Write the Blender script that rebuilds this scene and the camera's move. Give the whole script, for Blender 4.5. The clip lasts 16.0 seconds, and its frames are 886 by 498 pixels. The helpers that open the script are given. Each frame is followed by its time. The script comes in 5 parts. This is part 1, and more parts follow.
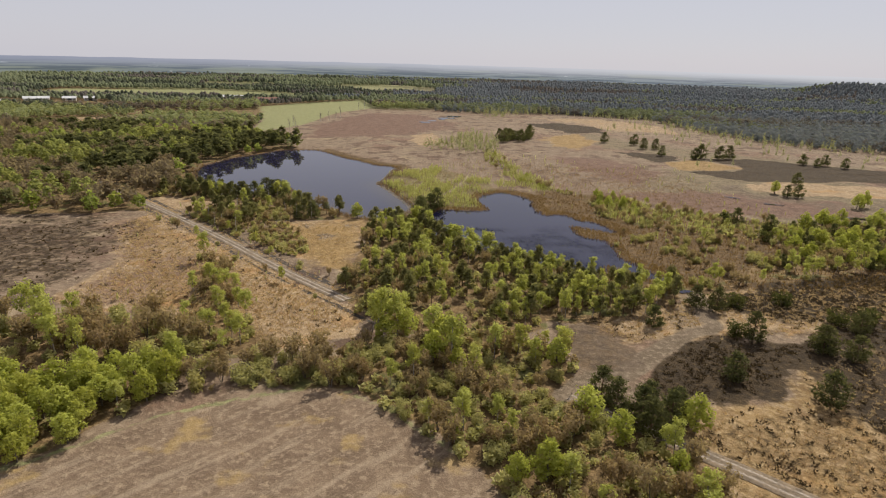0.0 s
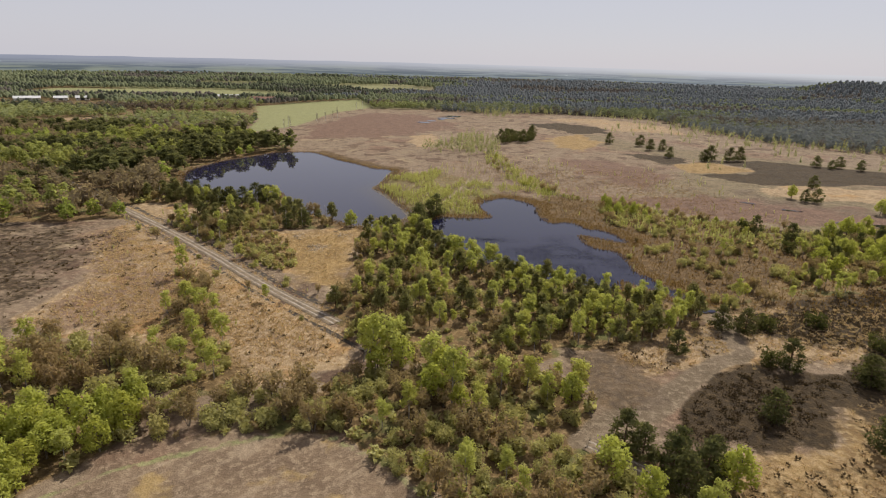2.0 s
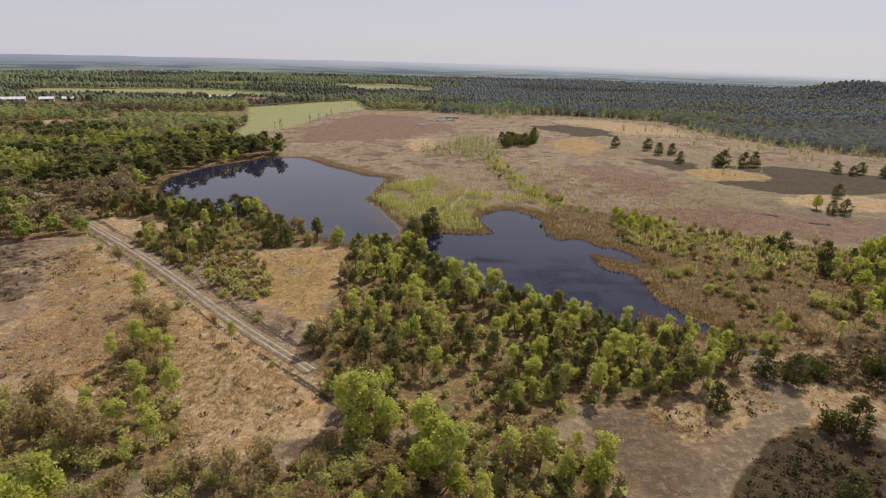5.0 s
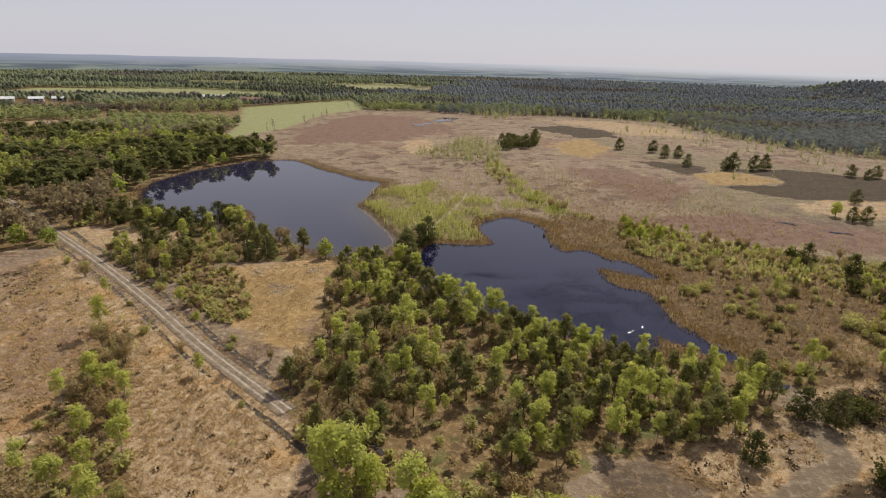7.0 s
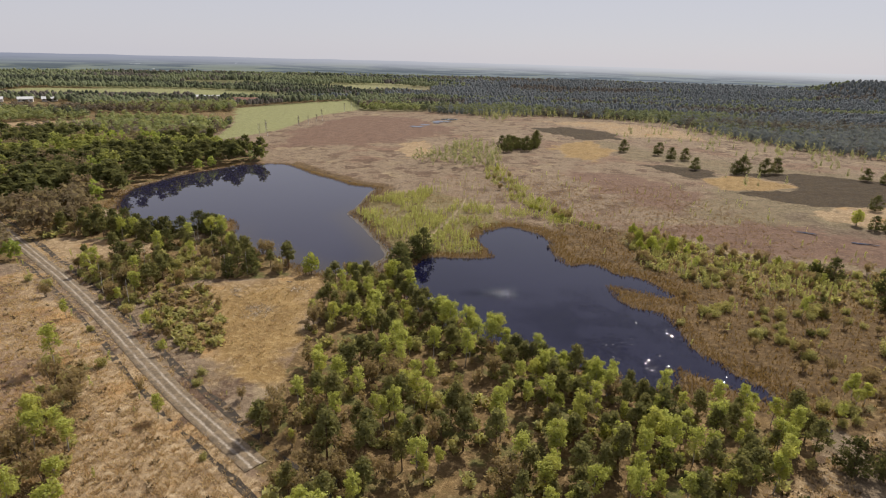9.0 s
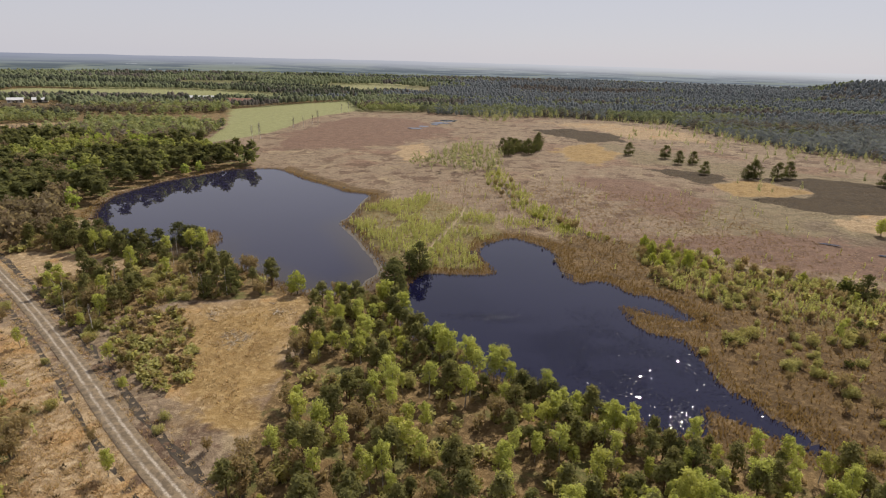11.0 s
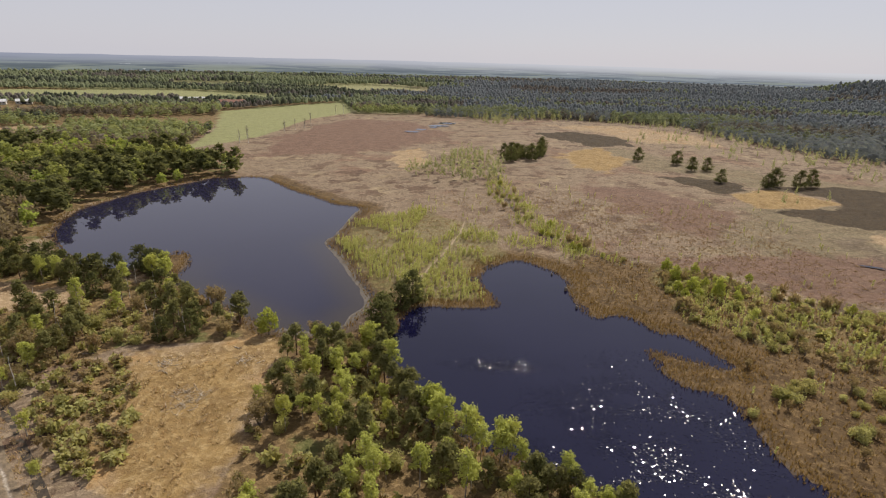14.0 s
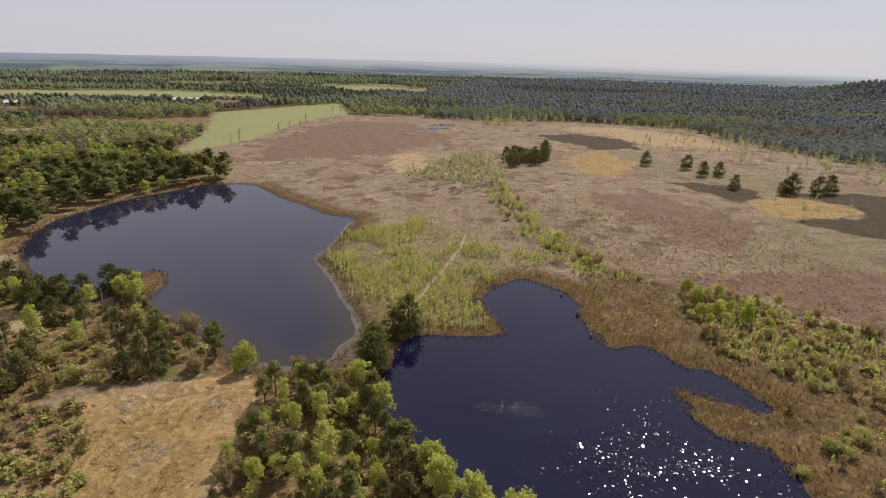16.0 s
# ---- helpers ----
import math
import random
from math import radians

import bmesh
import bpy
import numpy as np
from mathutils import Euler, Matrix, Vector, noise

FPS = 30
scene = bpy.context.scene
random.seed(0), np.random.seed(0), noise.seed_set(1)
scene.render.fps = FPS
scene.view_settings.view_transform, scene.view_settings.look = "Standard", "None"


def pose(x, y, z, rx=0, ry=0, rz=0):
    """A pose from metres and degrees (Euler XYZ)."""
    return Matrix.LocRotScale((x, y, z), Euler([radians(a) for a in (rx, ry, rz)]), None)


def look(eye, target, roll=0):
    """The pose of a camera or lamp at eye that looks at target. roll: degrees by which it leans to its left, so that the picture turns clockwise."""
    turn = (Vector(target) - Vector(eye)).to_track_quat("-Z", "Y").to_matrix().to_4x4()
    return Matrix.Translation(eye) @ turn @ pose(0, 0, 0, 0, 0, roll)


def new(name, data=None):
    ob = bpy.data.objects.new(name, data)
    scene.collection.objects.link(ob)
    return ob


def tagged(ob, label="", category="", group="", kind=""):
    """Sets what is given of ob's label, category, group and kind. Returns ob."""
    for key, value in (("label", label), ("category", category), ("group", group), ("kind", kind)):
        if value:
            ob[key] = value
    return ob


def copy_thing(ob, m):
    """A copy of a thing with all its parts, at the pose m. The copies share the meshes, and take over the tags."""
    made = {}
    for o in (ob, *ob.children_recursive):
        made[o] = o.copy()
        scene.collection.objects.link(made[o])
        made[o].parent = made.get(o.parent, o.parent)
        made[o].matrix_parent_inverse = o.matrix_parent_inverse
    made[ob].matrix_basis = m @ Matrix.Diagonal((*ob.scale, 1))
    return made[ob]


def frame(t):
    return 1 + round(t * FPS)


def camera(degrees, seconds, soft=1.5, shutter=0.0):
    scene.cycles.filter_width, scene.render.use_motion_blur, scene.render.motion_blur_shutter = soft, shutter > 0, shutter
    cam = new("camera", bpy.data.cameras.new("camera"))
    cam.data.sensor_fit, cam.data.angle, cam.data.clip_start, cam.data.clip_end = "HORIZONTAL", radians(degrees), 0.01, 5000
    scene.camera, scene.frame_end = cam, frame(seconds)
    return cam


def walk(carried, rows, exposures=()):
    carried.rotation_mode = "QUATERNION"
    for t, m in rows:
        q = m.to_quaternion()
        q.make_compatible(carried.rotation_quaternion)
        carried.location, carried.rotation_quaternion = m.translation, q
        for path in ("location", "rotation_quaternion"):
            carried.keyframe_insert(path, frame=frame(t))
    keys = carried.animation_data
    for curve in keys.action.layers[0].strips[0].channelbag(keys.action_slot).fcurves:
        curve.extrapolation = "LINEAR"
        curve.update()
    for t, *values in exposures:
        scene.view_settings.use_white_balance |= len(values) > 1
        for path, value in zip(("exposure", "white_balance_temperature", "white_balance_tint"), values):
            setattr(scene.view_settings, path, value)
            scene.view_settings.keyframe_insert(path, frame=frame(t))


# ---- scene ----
cam = camera(75.0, 16.0, 1.1)
METRES, EYE, TILT, LEAN, TURN = 101.4, 51.6, 0.0, 0.0, 0.0
ROWS = [
    (0.0, 0.0, 0.0, 0.0, 0.48, -18.31, -1.45),
    (0.5, -0.0007, 0.0311, -0.0016, 0.46, -18.33, -1.44),
    (1.0, -0.001, 0.0639, -0.0022, 0.45, -18.36, -1.43),
    (1.5, -0.0011, 0.0935, -0.0028, 0.44, -18.38, -1.42),
    (2.0, -0.0006, 0.1255, -0.0034, 0.44, -18.41, -1.41),
    (2.5, -0.0001, 0.1548, -0.0032, 0.43, -18.43, -1.4),
    (3.0, 0.0004, 0.1862, -0.0024, 0.42, -18.46, -1.39),
    (3.5, 0.0013, 0.2153, -0.0018, 0.41, -18.47, -1.39),
    (4.0, 0.0026, 0.2469, -0.0009, 0.39, -18.47, -1.39),
    (6.5, 0.0102, 0.401, -0.0048, 0.3, -18.51, -1.39),
    (7.0, 0.0127, 0.4337, -0.0058, 0.29, -18.52, -1.41),
    (7.5, 0.0145, 0.4637, -0.0068, 0.28, -18.52, -1.43),
    (8.0, 0.0164, 0.4958, -0.0074, 0.26, -18.53, -1.43),
    (8.5, 0.0181, 0.5252, -0.0078, 0.25, -18.53, -1.43),
    (9.0, 0.0198, 0.5571, -0.0081, 0.23, -18.54, -1.43),
    (11.5, 0.0251, 0.7101, -0.0077, 0.2, -18.57, -1.4),
    (12.0, 0.0261, 0.7429, -0.0071, 0.19, -18.58, -1.4),
    (12.5, 0.027, 0.7736, -0.0072, 0.17, -18.58, -1.38),
    (13.0, 0.0283, 0.8064, -0.0067, 0.17, -18.59, -1.37),
    (13.5, 0.0295, 0.837, -0.0064, 0.15, -18.59, -1.37),
    (14.0, 0.03, 0.8701, -0.0064, 0.13, -18.59, -1.39),
    (14.5, 0.0303, 0.9004, -0.0062, 0.14, -18.59, -1.37),
    (15.0, 0.0307, 0.9337, -0.0062, 0.13, -18.59, -1.35),
    (15.5, 0.0304, 0.9648, -0.0059, 0.1, -18.61, -1.35),
    (16.0, 0.0301, 0.9991, -0.0054, 0.09, -18.62, -1.36),
]
walk(cam, [(t, pose(0, 0, EYE, TILT, LEAN, TURN) @ pose(METRES * x, METRES * y, METRES * z, 90 + pitch, roll, yaw)) for t, x, y, z, yaw, pitch, roll in ROWS])

# ---- world, sun, exposure ----
SUN_UP, SUN_TURN = 46.5, 30.0        # degrees: elevation, and clockwise from +y
scene.view_settings.exposure = 0.3
world = bpy.data.worlds.new("hazy_sky")
scene.world = world
world.use_nodes = True
wn = world.node_tree
sky = wn.nodes.new("ShaderNodeTexSky")
sky.sky_type = "NISHITA"
sky.sun_disc = False
sky.sun_elevation, sky.sun_rotation = radians(SUN_UP), radians(SUN_TURN)
sky.air_density, sky.dust_density, sky.ozone_density, sky.altitude = 1.0, 0.4, 2.0, 60.0
veil = wn.nodes.new("ShaderNodeMix")           # thin even haze over the clear sky
veil.data_type = "RGBA"
veil.inputs[0].default_value = 0.9
veil.inputs[7].default_value = (5.1, 5.02, 5.6, 1)
wn.links.new(sky.outputs["Color"], veil.inputs[6])
wn.nodes["Background"].inputs["Strength"].default_value = 0.091
wn.links.new(veil.outputs[2], wn.nodes["Background"].inputs["Color"])

sun = new("sun", bpy.data.lights.new("sun", "SUN"))
sun.data.energy, sun.data.angle, sun.data.color = 4.7, radians(0.6), (1.0, 0.93, 0.82)
su, st = radians(SUN_UP), radians(SUN_TURN)
SUN_WAY = Vector((math.sin(st) * math.cos(su), math.cos(st) * math.cos(su), math.sin(su)))
sun.matrix_world = look(SUN_WAY * 300, (0, 0, 0))


# ---- number fields over the plan ----
def hash01(i, j, seed):
    h = (i.astype(np.int64) * 374761393 + j.astype(np.int64) * 668265263 + seed * 982451653) & 0x7FFFFFFF
    h = ((h ^ (h >> 13)) * 1274126177) & 0x7FFFFFFF
    return ((h ^ (h >> 16)) & 0xFFFFFF) / 16777215.0


def vnoise(x, y, size, seed=0):
    """Smooth value noise, 0 to 1, with lumps of that size in metres."""
    u, v = x / size, y / size
    i, j = np.floor(u), np.floor(v)
    fu, fv = u - i, v - j
    fu, fv = fu * fu * (3 - 2 * fu), fv * fv * (3 - 2 * fv)
    a, b = hash01(i, j, seed), hash01(i + 1, j, seed)
    c, d = hash01(i, j + 1, seed), hash01(i + 1, j + 1, seed)
    return (a * (1 - fu) + b * fu) * (1 - fv) + (c * (1 - fu) + d * fu) * fv


def fbm(x, y, size, seed=0, octaves=3):
    total, amp, norm = 0.0, 1.0, 0.0
    for k in range(octaves):
        total = total + amp * vnoise(x, y, size / 2 ** k, seed + 17 * k)
        norm += amp
        amp *= 0.5
    return total / norm


def smooth(points, steps=4, closed=True):
    """A rounded line through the corner points of a plan."""
    p = np.array(points, float)
    n = len(p)
    out = []
    for i in range(n if closed else n - 1):
        q = [p[(i + k) % n] if closed else p[min(max(i + k, 0), n - 1)] for k in (-1, 0, 1, 2)]
        for s in range(steps):
            t = s / steps
            out.append(0.5 * (2 * q[1] + (q[2] - q[0]) * t + (2 * q[0] - 5 * q[1] + 4 * q[2] - q[3]) * t * t
                              + (3 * q[1] - q[0] - 3 * q[2] + q[3]) * t ** 3))
    if not closed:
        out.append(p[-1])
    return np.array(out)


def line_distance(x, y, line, closed=False):
    best = np.full(x.shape, 1e9)
    n = len(line)
    for i in range(n if closed else n - 1):
        a, b = line[i], line[(i + 1) % n]
        d = b - a
        t = np.clip(((x - a[0]) * d[0] + (y - a[1]) * d[1]) / max(d @ d, 1e-9), 0, 1)
        best = np.minimum(best, np.hypot(x - a[0] - t * d[0], y - a[1] - t * d[1]))
    return best


def inside_of(x, y, line):
    odd = np.zeros(x.shape, bool)
    for i in range(len(line)):
        a, b = line[i], line[(i + 1) % len(line)]
        if a[1] != b[1]:
            odd ^= ((a[1] > y) != (b[1] > y)) & (x < (b[0] - a[0]) * (y - a[1]) / (b[1] - a[1]) + a[0])
    return odd


def depth_in(x, y, line):
    """Metres inside an outline (positive) or outside it (negative)."""
    d = line_distance(x, y, line, True)
    return np.where(inside_of(x, y, line), d, -d)


def step01(v, a, b):
    t = np.clip((v - a) / (b - a), 0, 1)
    return t * t * (3 - 2 * t)


# ---- the plan, in metres ----
POND_WEST = smooth([(-106, 244), (-112, 258), (-115, 272), (-113, 284), (-109, 298), (-100, 312), (-93, 325), (-83, 328),
                    (-74, 330), (-65, 321), (-55, 308), (-45, 299), (-35, 288), (-25, 283), (-26, 270), (-27, 252),
                    (-29, 243), (-25, 236), (-20, 225), (-17, 217), (-12, 203), (-14, 196), (-16, 190.5), (-22, 187.5),
                    (-30, 190.5), (-41, 199), (-57, 212), (-60, 226), (-66, 234), (-70, 222), (-78, 219), (-92, 228)])
POND_EAST = smooth([(-6, 180), (-5, 191), (-3, 199), (1, 202), (6, 201), (15, 202), (16, 206), (13, 216), (15, 225), (23, 232),
                    (28, 229), (32, 224), (34, 217), (33, 211), (35, 198), (42, 199), (47, 191), (50, 191), (53, 186),
                    (55, 178), (50, 180), (46, 183), (42, 184), (42, 177), (44, 172), (49, 168), (50, 160), (50, 152),
                    (55, 141), (58, 135), (53, 138), (47, 144), (44, 146), (41, 140), (33, 141), (23, 148), (10, 156),
                    (3, 161), (-3, 170)])
TRACK = smooth([(-150, 239), (-98, 192), (-81, 176.5), (-60, 156), (-40, 135.5), (-21, 118)], 6, False)
TRACK_EAST = smooth([(21, 81.5), (24, 79), (45, 61), (80, 30)], 6, False)
SANDY = smooth([(20, 82), (26, 87), (31, 88.5), (36, 92), (40, 97), (45, 101.5), (51, 106), (56, 108.5), (58, 116), (60, 127)], 4, False)
FOOTPATH = smooth([(-5, 206), (-1.7, 217), (2, 229), (5.7, 242), (9, 255), (11, 268)], 4, False)
DITCH = smooth([(28, 345), (27, 310), (31, 272), (39, 248), (47, 236), (58, 227), (72, 219), (84, 208), (100, 197), (140, 182)], 4, False)

FIELD = [(-140, -60), (-120, 20), (-51, 64), (-40, 74), (-31, 78), (-18, 83), (-6, 74), (6, 63), (14, 40), (60, -60)]
BARE = [(21, 107), (30, 109), (34, 104), (38, 98.5), (37, 92), (34, 89.5), (28, 88.5), (26, 91), (24, 97)]
GLADE = [(47, 116), (52, 120), (58, 119), (60, 112), (57, 107.5), (49, 105), (46, 105), (48, 110)]
WOOD = [(-22, 184), (-10, 182), (-6, 174), (2, 157), (10, 151), (22, 144), (33, 137), (42, 135), (56, 130), (55, 122), (40, 112),
        (24, 110), (8, 101), (-12, 104), (-19, 113), (-25, 122), (-22, 140), (-24, 160)]
THICKET = [(-37, 80), (-20, 92), (-9, 101), (10, 102), (23, 97), (24, 84), (33, 72), (38, 60), (30, 40), (14, 45), (7, 62), (-14, 83)]
COPSE = [(-130, 70), (-85, 108), (-56, 107), (-42, 84), (-50, 68), (-80, 40), (-130, 30)]
HEDGE = [(-64, 143), (-57, 142), (-42, 112), (-34, 99), (-40, 88), (-52, 104)]
SHORE_WOOD = [(-112, 222), (-98, 222), (-78, 214), (-58, 208), (-44, 199), (-34, 193), (-35, 184), (-53, 181), (-60, 172), (-72, 176), (-90, 192), (-108, 204)]
DARK_HEATH = [(-170, 176), (-91, 179), (-83, 140), (-84, 118), (-90, 103), (-170, 103)]
WEST_BROWN = [(-104, 174), (-92, 174), (-66, 146), (-52, 122), (-58, 108), (-84, 110), (-86, 138)]
STRAW_HEATH = [(-102, 172), (-98, 186), (-60, 152), (-17, 114), (-15, 100), (-33, 92), (-56, 106), (-84, 112), (-84, 138)]
CLEARING = [(-52, 176), (-36, 184), (-28, 186), (-24, 178), (-24, 157), (-25, 137), (-30, 139), (-54, 161)]
PASTURE = [(-134, 395), (-150, 480), (-190, 600), (-150, 660), (-104, 720), (-78, 620), (-104, 550), (-110, 450)]
WEST_PALE = [(-230, 446), (-246, 422), (-276, 386), (-304, 396), (-312, 440), (-290, 464), (-249, 484)]
SAPLINGS = [(-27, 243), (-25, 262), (-6, 285), (20, 262), (21, 236), (11, 222), (12, 212), (14, 204), (1, 204), (-6, 203), (-13, 211), (-20, 228)]
EAST_SHRUBS = [(57, 221), (70, 223), (98, 199), (128, 187), (128, 172), (100, 170), (88, 176), (74, 178), (62, 188), (54, 196)]
EAST_WOOD = [(112, 186), (130, 198), (190, 200), (190, 150), (128, 148), (100, 148), (98, 160)]
EAST_BAND = [(50, 130), (60, 135), (74, 142), (88, 151), (106, 160), (130, 166), (130, 150), (105, 143), (85, 135), (62, 129), (52, 126)]
EAST_HEATH = [(36, 90), (41, 96), (46, 102), (54, 106), (61, 102), (67, 103), (82, 112), (104, 121), (110, 112), (76, 99), (61, 93), (60, 86), (53, 83), (46, 80.5), (42, 79), (37, 80), (34, 85)]
EAST_MIX = [(60, 86), (61, 94), (76, 100), (100, 112), (150, 128), (150, 50), (80, 56), (62, 72)]
EAST_STRAW = [(34, 79), (48, 80), (60, 84), (62, 92), (84, 104), (140, 120), (150, 40), (100, 20), (50, 40), (34, 66)]
MOOR_DARK = [(70, 506), (98, 514), (125, 484), (122, 448), (95, 443), (73, 482)]
MOOR_DARK_2 = [(146, 335), (177, 338), (200, 324), (250, 300), (250, 262), (192, 276), (176, 269), (139, 269), (131, 279), (123, 291), (154, 299), (159, 312)]
MOOR_DARK_3 = [(104, 350), (118, 354), (134, 341), (130, 327), (118, 318), (112, 330)]
MOOR_STRAW = [(65, 400), (74, 417), (96, 436), (105, 400), (82, 361), (70, 375)]
MOOR_STRAW_2 = [(-24, 406), (-8, 420), (-1, 369), (-17, 354)]
MOOR_STRAW_3 = [(121, 319), (144, 329), (158, 305), (137, 295), (120, 296)]
MOOR_STRAW_4 = [(130, 256), (156, 270), (210, 262), (210, 235), (165, 238), (142, 238)]
MOOR_PALE = [(77, 556), (147, 563), (190, 512), (184, 448), (128, 468), (108, 518)]
WET_FLAT = [(127, 265), (133, 257), (136, 242), (150, 233), (180, 224), (180, 211), (146, 216), (125, 232), (120, 250)]
MOOR = [(-95, 335), (-118, 368), (-134, 395), (-112, 450), (-106, 552), (-80, 612), (40, 585), (108, 600), (190, 560), (205, 470),
        (225, 415), (250, 385), (330, 350), (400, 300), (400, 100), (140, 30), (60, 30), (20, 90), (-5, 170), (-20, 190), (-20, 290)]
WEST_WOOD = [(-84, 335), (-95, 328.5), (-103, 314.5), (-111.5, 300), (-115.5, 286), (-117.5, 272), (-114.5, 258), (-109, 241), (-106, 226), (-108, 202), (-99, 190),
             (-125, 182), (-170, 178), (-420, 178), (-700, 600), (-700, 900), (-110, 730), (-175, 640), (-160, 520), (-138, 400), (-122, 372), (-94, 354)]


EAST_STRAW_2 = [(24, 112), (40, 113), (56, 124), (70, 130), (120, 138), (120, 120), (70, 106), (58, 104), (44, 103), (36, 101), (30, 111)]
FAR_MEADOW = [(-480, 650), (-300, 690), (-185, 715), (-195, 800), (-330, 850), (-520, 800)]
SEDGE = [(36, 200), (36, 232), (50, 240), (72, 216), (100, 200), (140, 186), (140, 130), (60, 128), (50, 150), (52, 176), (44, 196)]
EAST_DARK = [(58, 124), (75, 130), (110, 146), (140, 135), (110, 116), (75, 110)]
ASH = [(-39, 160), (-36, 165), (-32, 170), (-30, 168), (-33, 162), (-37, 158)]
SLASH = [(-60, 172), (-50, 176), (-43, 166), (-37, 152), (-38, 145), (-46, 150), (-56, 160)]
SHORE_GLADE = [(-112, 203), (-104, 196), (-90, 192), (-76, 196), (-70, 203), (-78, 208), (-92, 209), (-104, 211)]
GOLD = [(-46, 172), (-30, 178), (-25, 168), (-25, 140), (-30, 140), (-44, 158)]
GREEN_CLUMP = [(59, 228), (72, 214), (72, 204), (60, 206), (55, 216)]
RED_PATCH_3 = [(58, 238), (110, 244), (165, 228), (155, 200), (100, 206), (72, 224)]
DITCH_GREEN = [(22, 345), (31, 345), (36, 272), (44, 250), (54, 235), (50, 227), (37, 243), (26, 270), (20, 310)]
RED_PATCH = [(60, 330), (95, 320), (110, 280), (84, 255), (66, 280)]
OLIVE_MOOR = [(84, 240), (112, 300), (128, 330), (200, 300), (190, 190), (120, 185)]
OLIVE_MOOR_2 = [(84, 430), (110, 440), (150, 380), (220, 330), (240, 300), (150, 322), (128, 345), (100, 372)]
RED_PATCH_2 = [(-78, 560), (-20, 560), (10, 470), (-30, 400), (-90, 380), (-100, 440)]


# ---- ground sheet ----
def axis(lo, hi, step, low_end, high_end, grow=1.055):
    mid = list(np.arange(lo, hi, step))
    s, v = step, mid[-1]
    while v < high_end:
        s *= grow
        v += s
        mid.append(min(v, high_end))
    s, v = step, lo
    low = []
    while v > low_end:
        s *= grow * 1.05
        v -= s
        low.append(max(v, low_end))
    return np.array(low[::-1] + mid)


def lane_distance(x, y):
    return np.minimum(line_distance(x, y, TRACK), line_distance(x, y, TRACK_EAST))


def ground_height(x, y):
    z = 0.5 * (fbm(x, y, 9.0, 3) - 0.5) + 0.5 * (fbm(x, y, 2.6, 9, 2) - 0.5)
    calm = np.clip(lane_distance(x, y) / 4.0 - 0.6, 0, 1) * np.clip(line_distance(x, y, SANDY) / 4.0 - 0.4, 0.15, 1)
    z *= calm * np.where(depth_in(x, y, np.array(FIELD, float)) > 0, 0.45, 1.0)
    lane = lane_distance(x, y)
    z -= 0.25 * np.exp(-((lane - 3.6) / 1.7) ** 2)
    z -= 0.4 * np.exp(-(line_distance(x, y, DITCH) / 1.6) ** 2)
    wob = 1.6 * (fbm(x, y, 4.0, 21, 2) - 0.5)
    wet = np.maximum(depth_in(x, y, POND_WEST), depth_in(x, y, POND_EAST)) + wob
    near = step01(wet, -9.0, 0.0)
    z = z * (1 - 0.8 * near) - 0.30 * near
    z = np.where(wet > 0, -0.30 - np.minimum(wet * 0.28, 1.6), z)
    ridge = step01(x - 0.12 * y, 480, 570) * np.exp(-((y - 1075) / 85) ** 2) * (0.9 + 0.2 * fbm(x, y, 160.0, 5, 2))
    return z + 19 * ridge


gx = axis(-128, 104, 1.55, -2600, 2600)
gy = axis(30, 345, 1.55, -700, 3400)
GX, GY = np.meshgrid(gx, gy)
GZ = ground_height(GX, GY)


def cover(line, soft=2.5, rag=3.0, seed=0):
    """How far a patch of ground cover reaches: 0 outside, 1 inside, with a ragged edge."""
    d = depth_in(GX, GY, np.array(line, float)) + rag * 2 * (fbm(GX, GY, 7.0, 40 + seed) - 0.5)
    return step01(d, -soft, soft)


def both(*many):
    return np.maximum.reduce(many)


wet_in = np.maximum(depth_in(GX, GY, POND_WEST), depth_in(GX, GY, POND_EAST))
far_out = step01(np.hypot(GX, GY), 560, 640)
moor = cover(MOOR, 5, 6, 8)
covers_a = np.stack([
    both(cover(STRAW_HEATH, 3, 5, 1), 0.8 * cover(MOOR_STRAW_4, 4, 6, 45), 0.9 * cover(SHORE_GLADE, 2, 3, 51), 0.62 * cover(MOOR_PALE, 8, 10, 46), cover(CLEARING, 3, 4, 2), cover(EAST_STRAW, 3, 5, 3) * 0.9, cover(EAST_STRAW_2, 3, 5, 32) * 0.75, cover(MOOR_STRAW, 4, 6, 4), cover(MOOR_STRAW_2, 4, 8, 5),
         cover(MOOR_STRAW_3, 3, 3, 6), cover(WEST_PALE, 4, 4, 7)),
    both(0.56 * cover(DARK_HEATH, 12, 20, 9), 0.7 * cover(EAST_MIX, 4, 8, 47), 0.42 * cover(EAST_STRAW, 4, 8, 52), cover(EAST_HEATH, 3, 5, 10) * 0.95, cover(MOOR_DARK, 3, 5, 11), cover(MOOR_DARK_2, 3, 4, 12), cover(MOOR_DARK_3, 2, 4, 13), 0.78 * cover(EAST_DARK, 4, 8, 39), far_out * step01(GX / np.maximum(GY, 1.0), -0.1, 0.3)),
    both(cover(PASTURE, 3, 2, 14), cover(FAR_MEADOW, 3, 2, 14), 0.60 * far_out * step01(GX / np.maximum(GY, 1.0), 0.2, -0.1), 0.56 * step01(1.7 - np.abs(depth_in(GX, GY, np.array(FIELD, float)) + 0.3), 0.0, 1.2)),
    cover(FIELD, 1.2, 1.5, 15)], axis=-1)
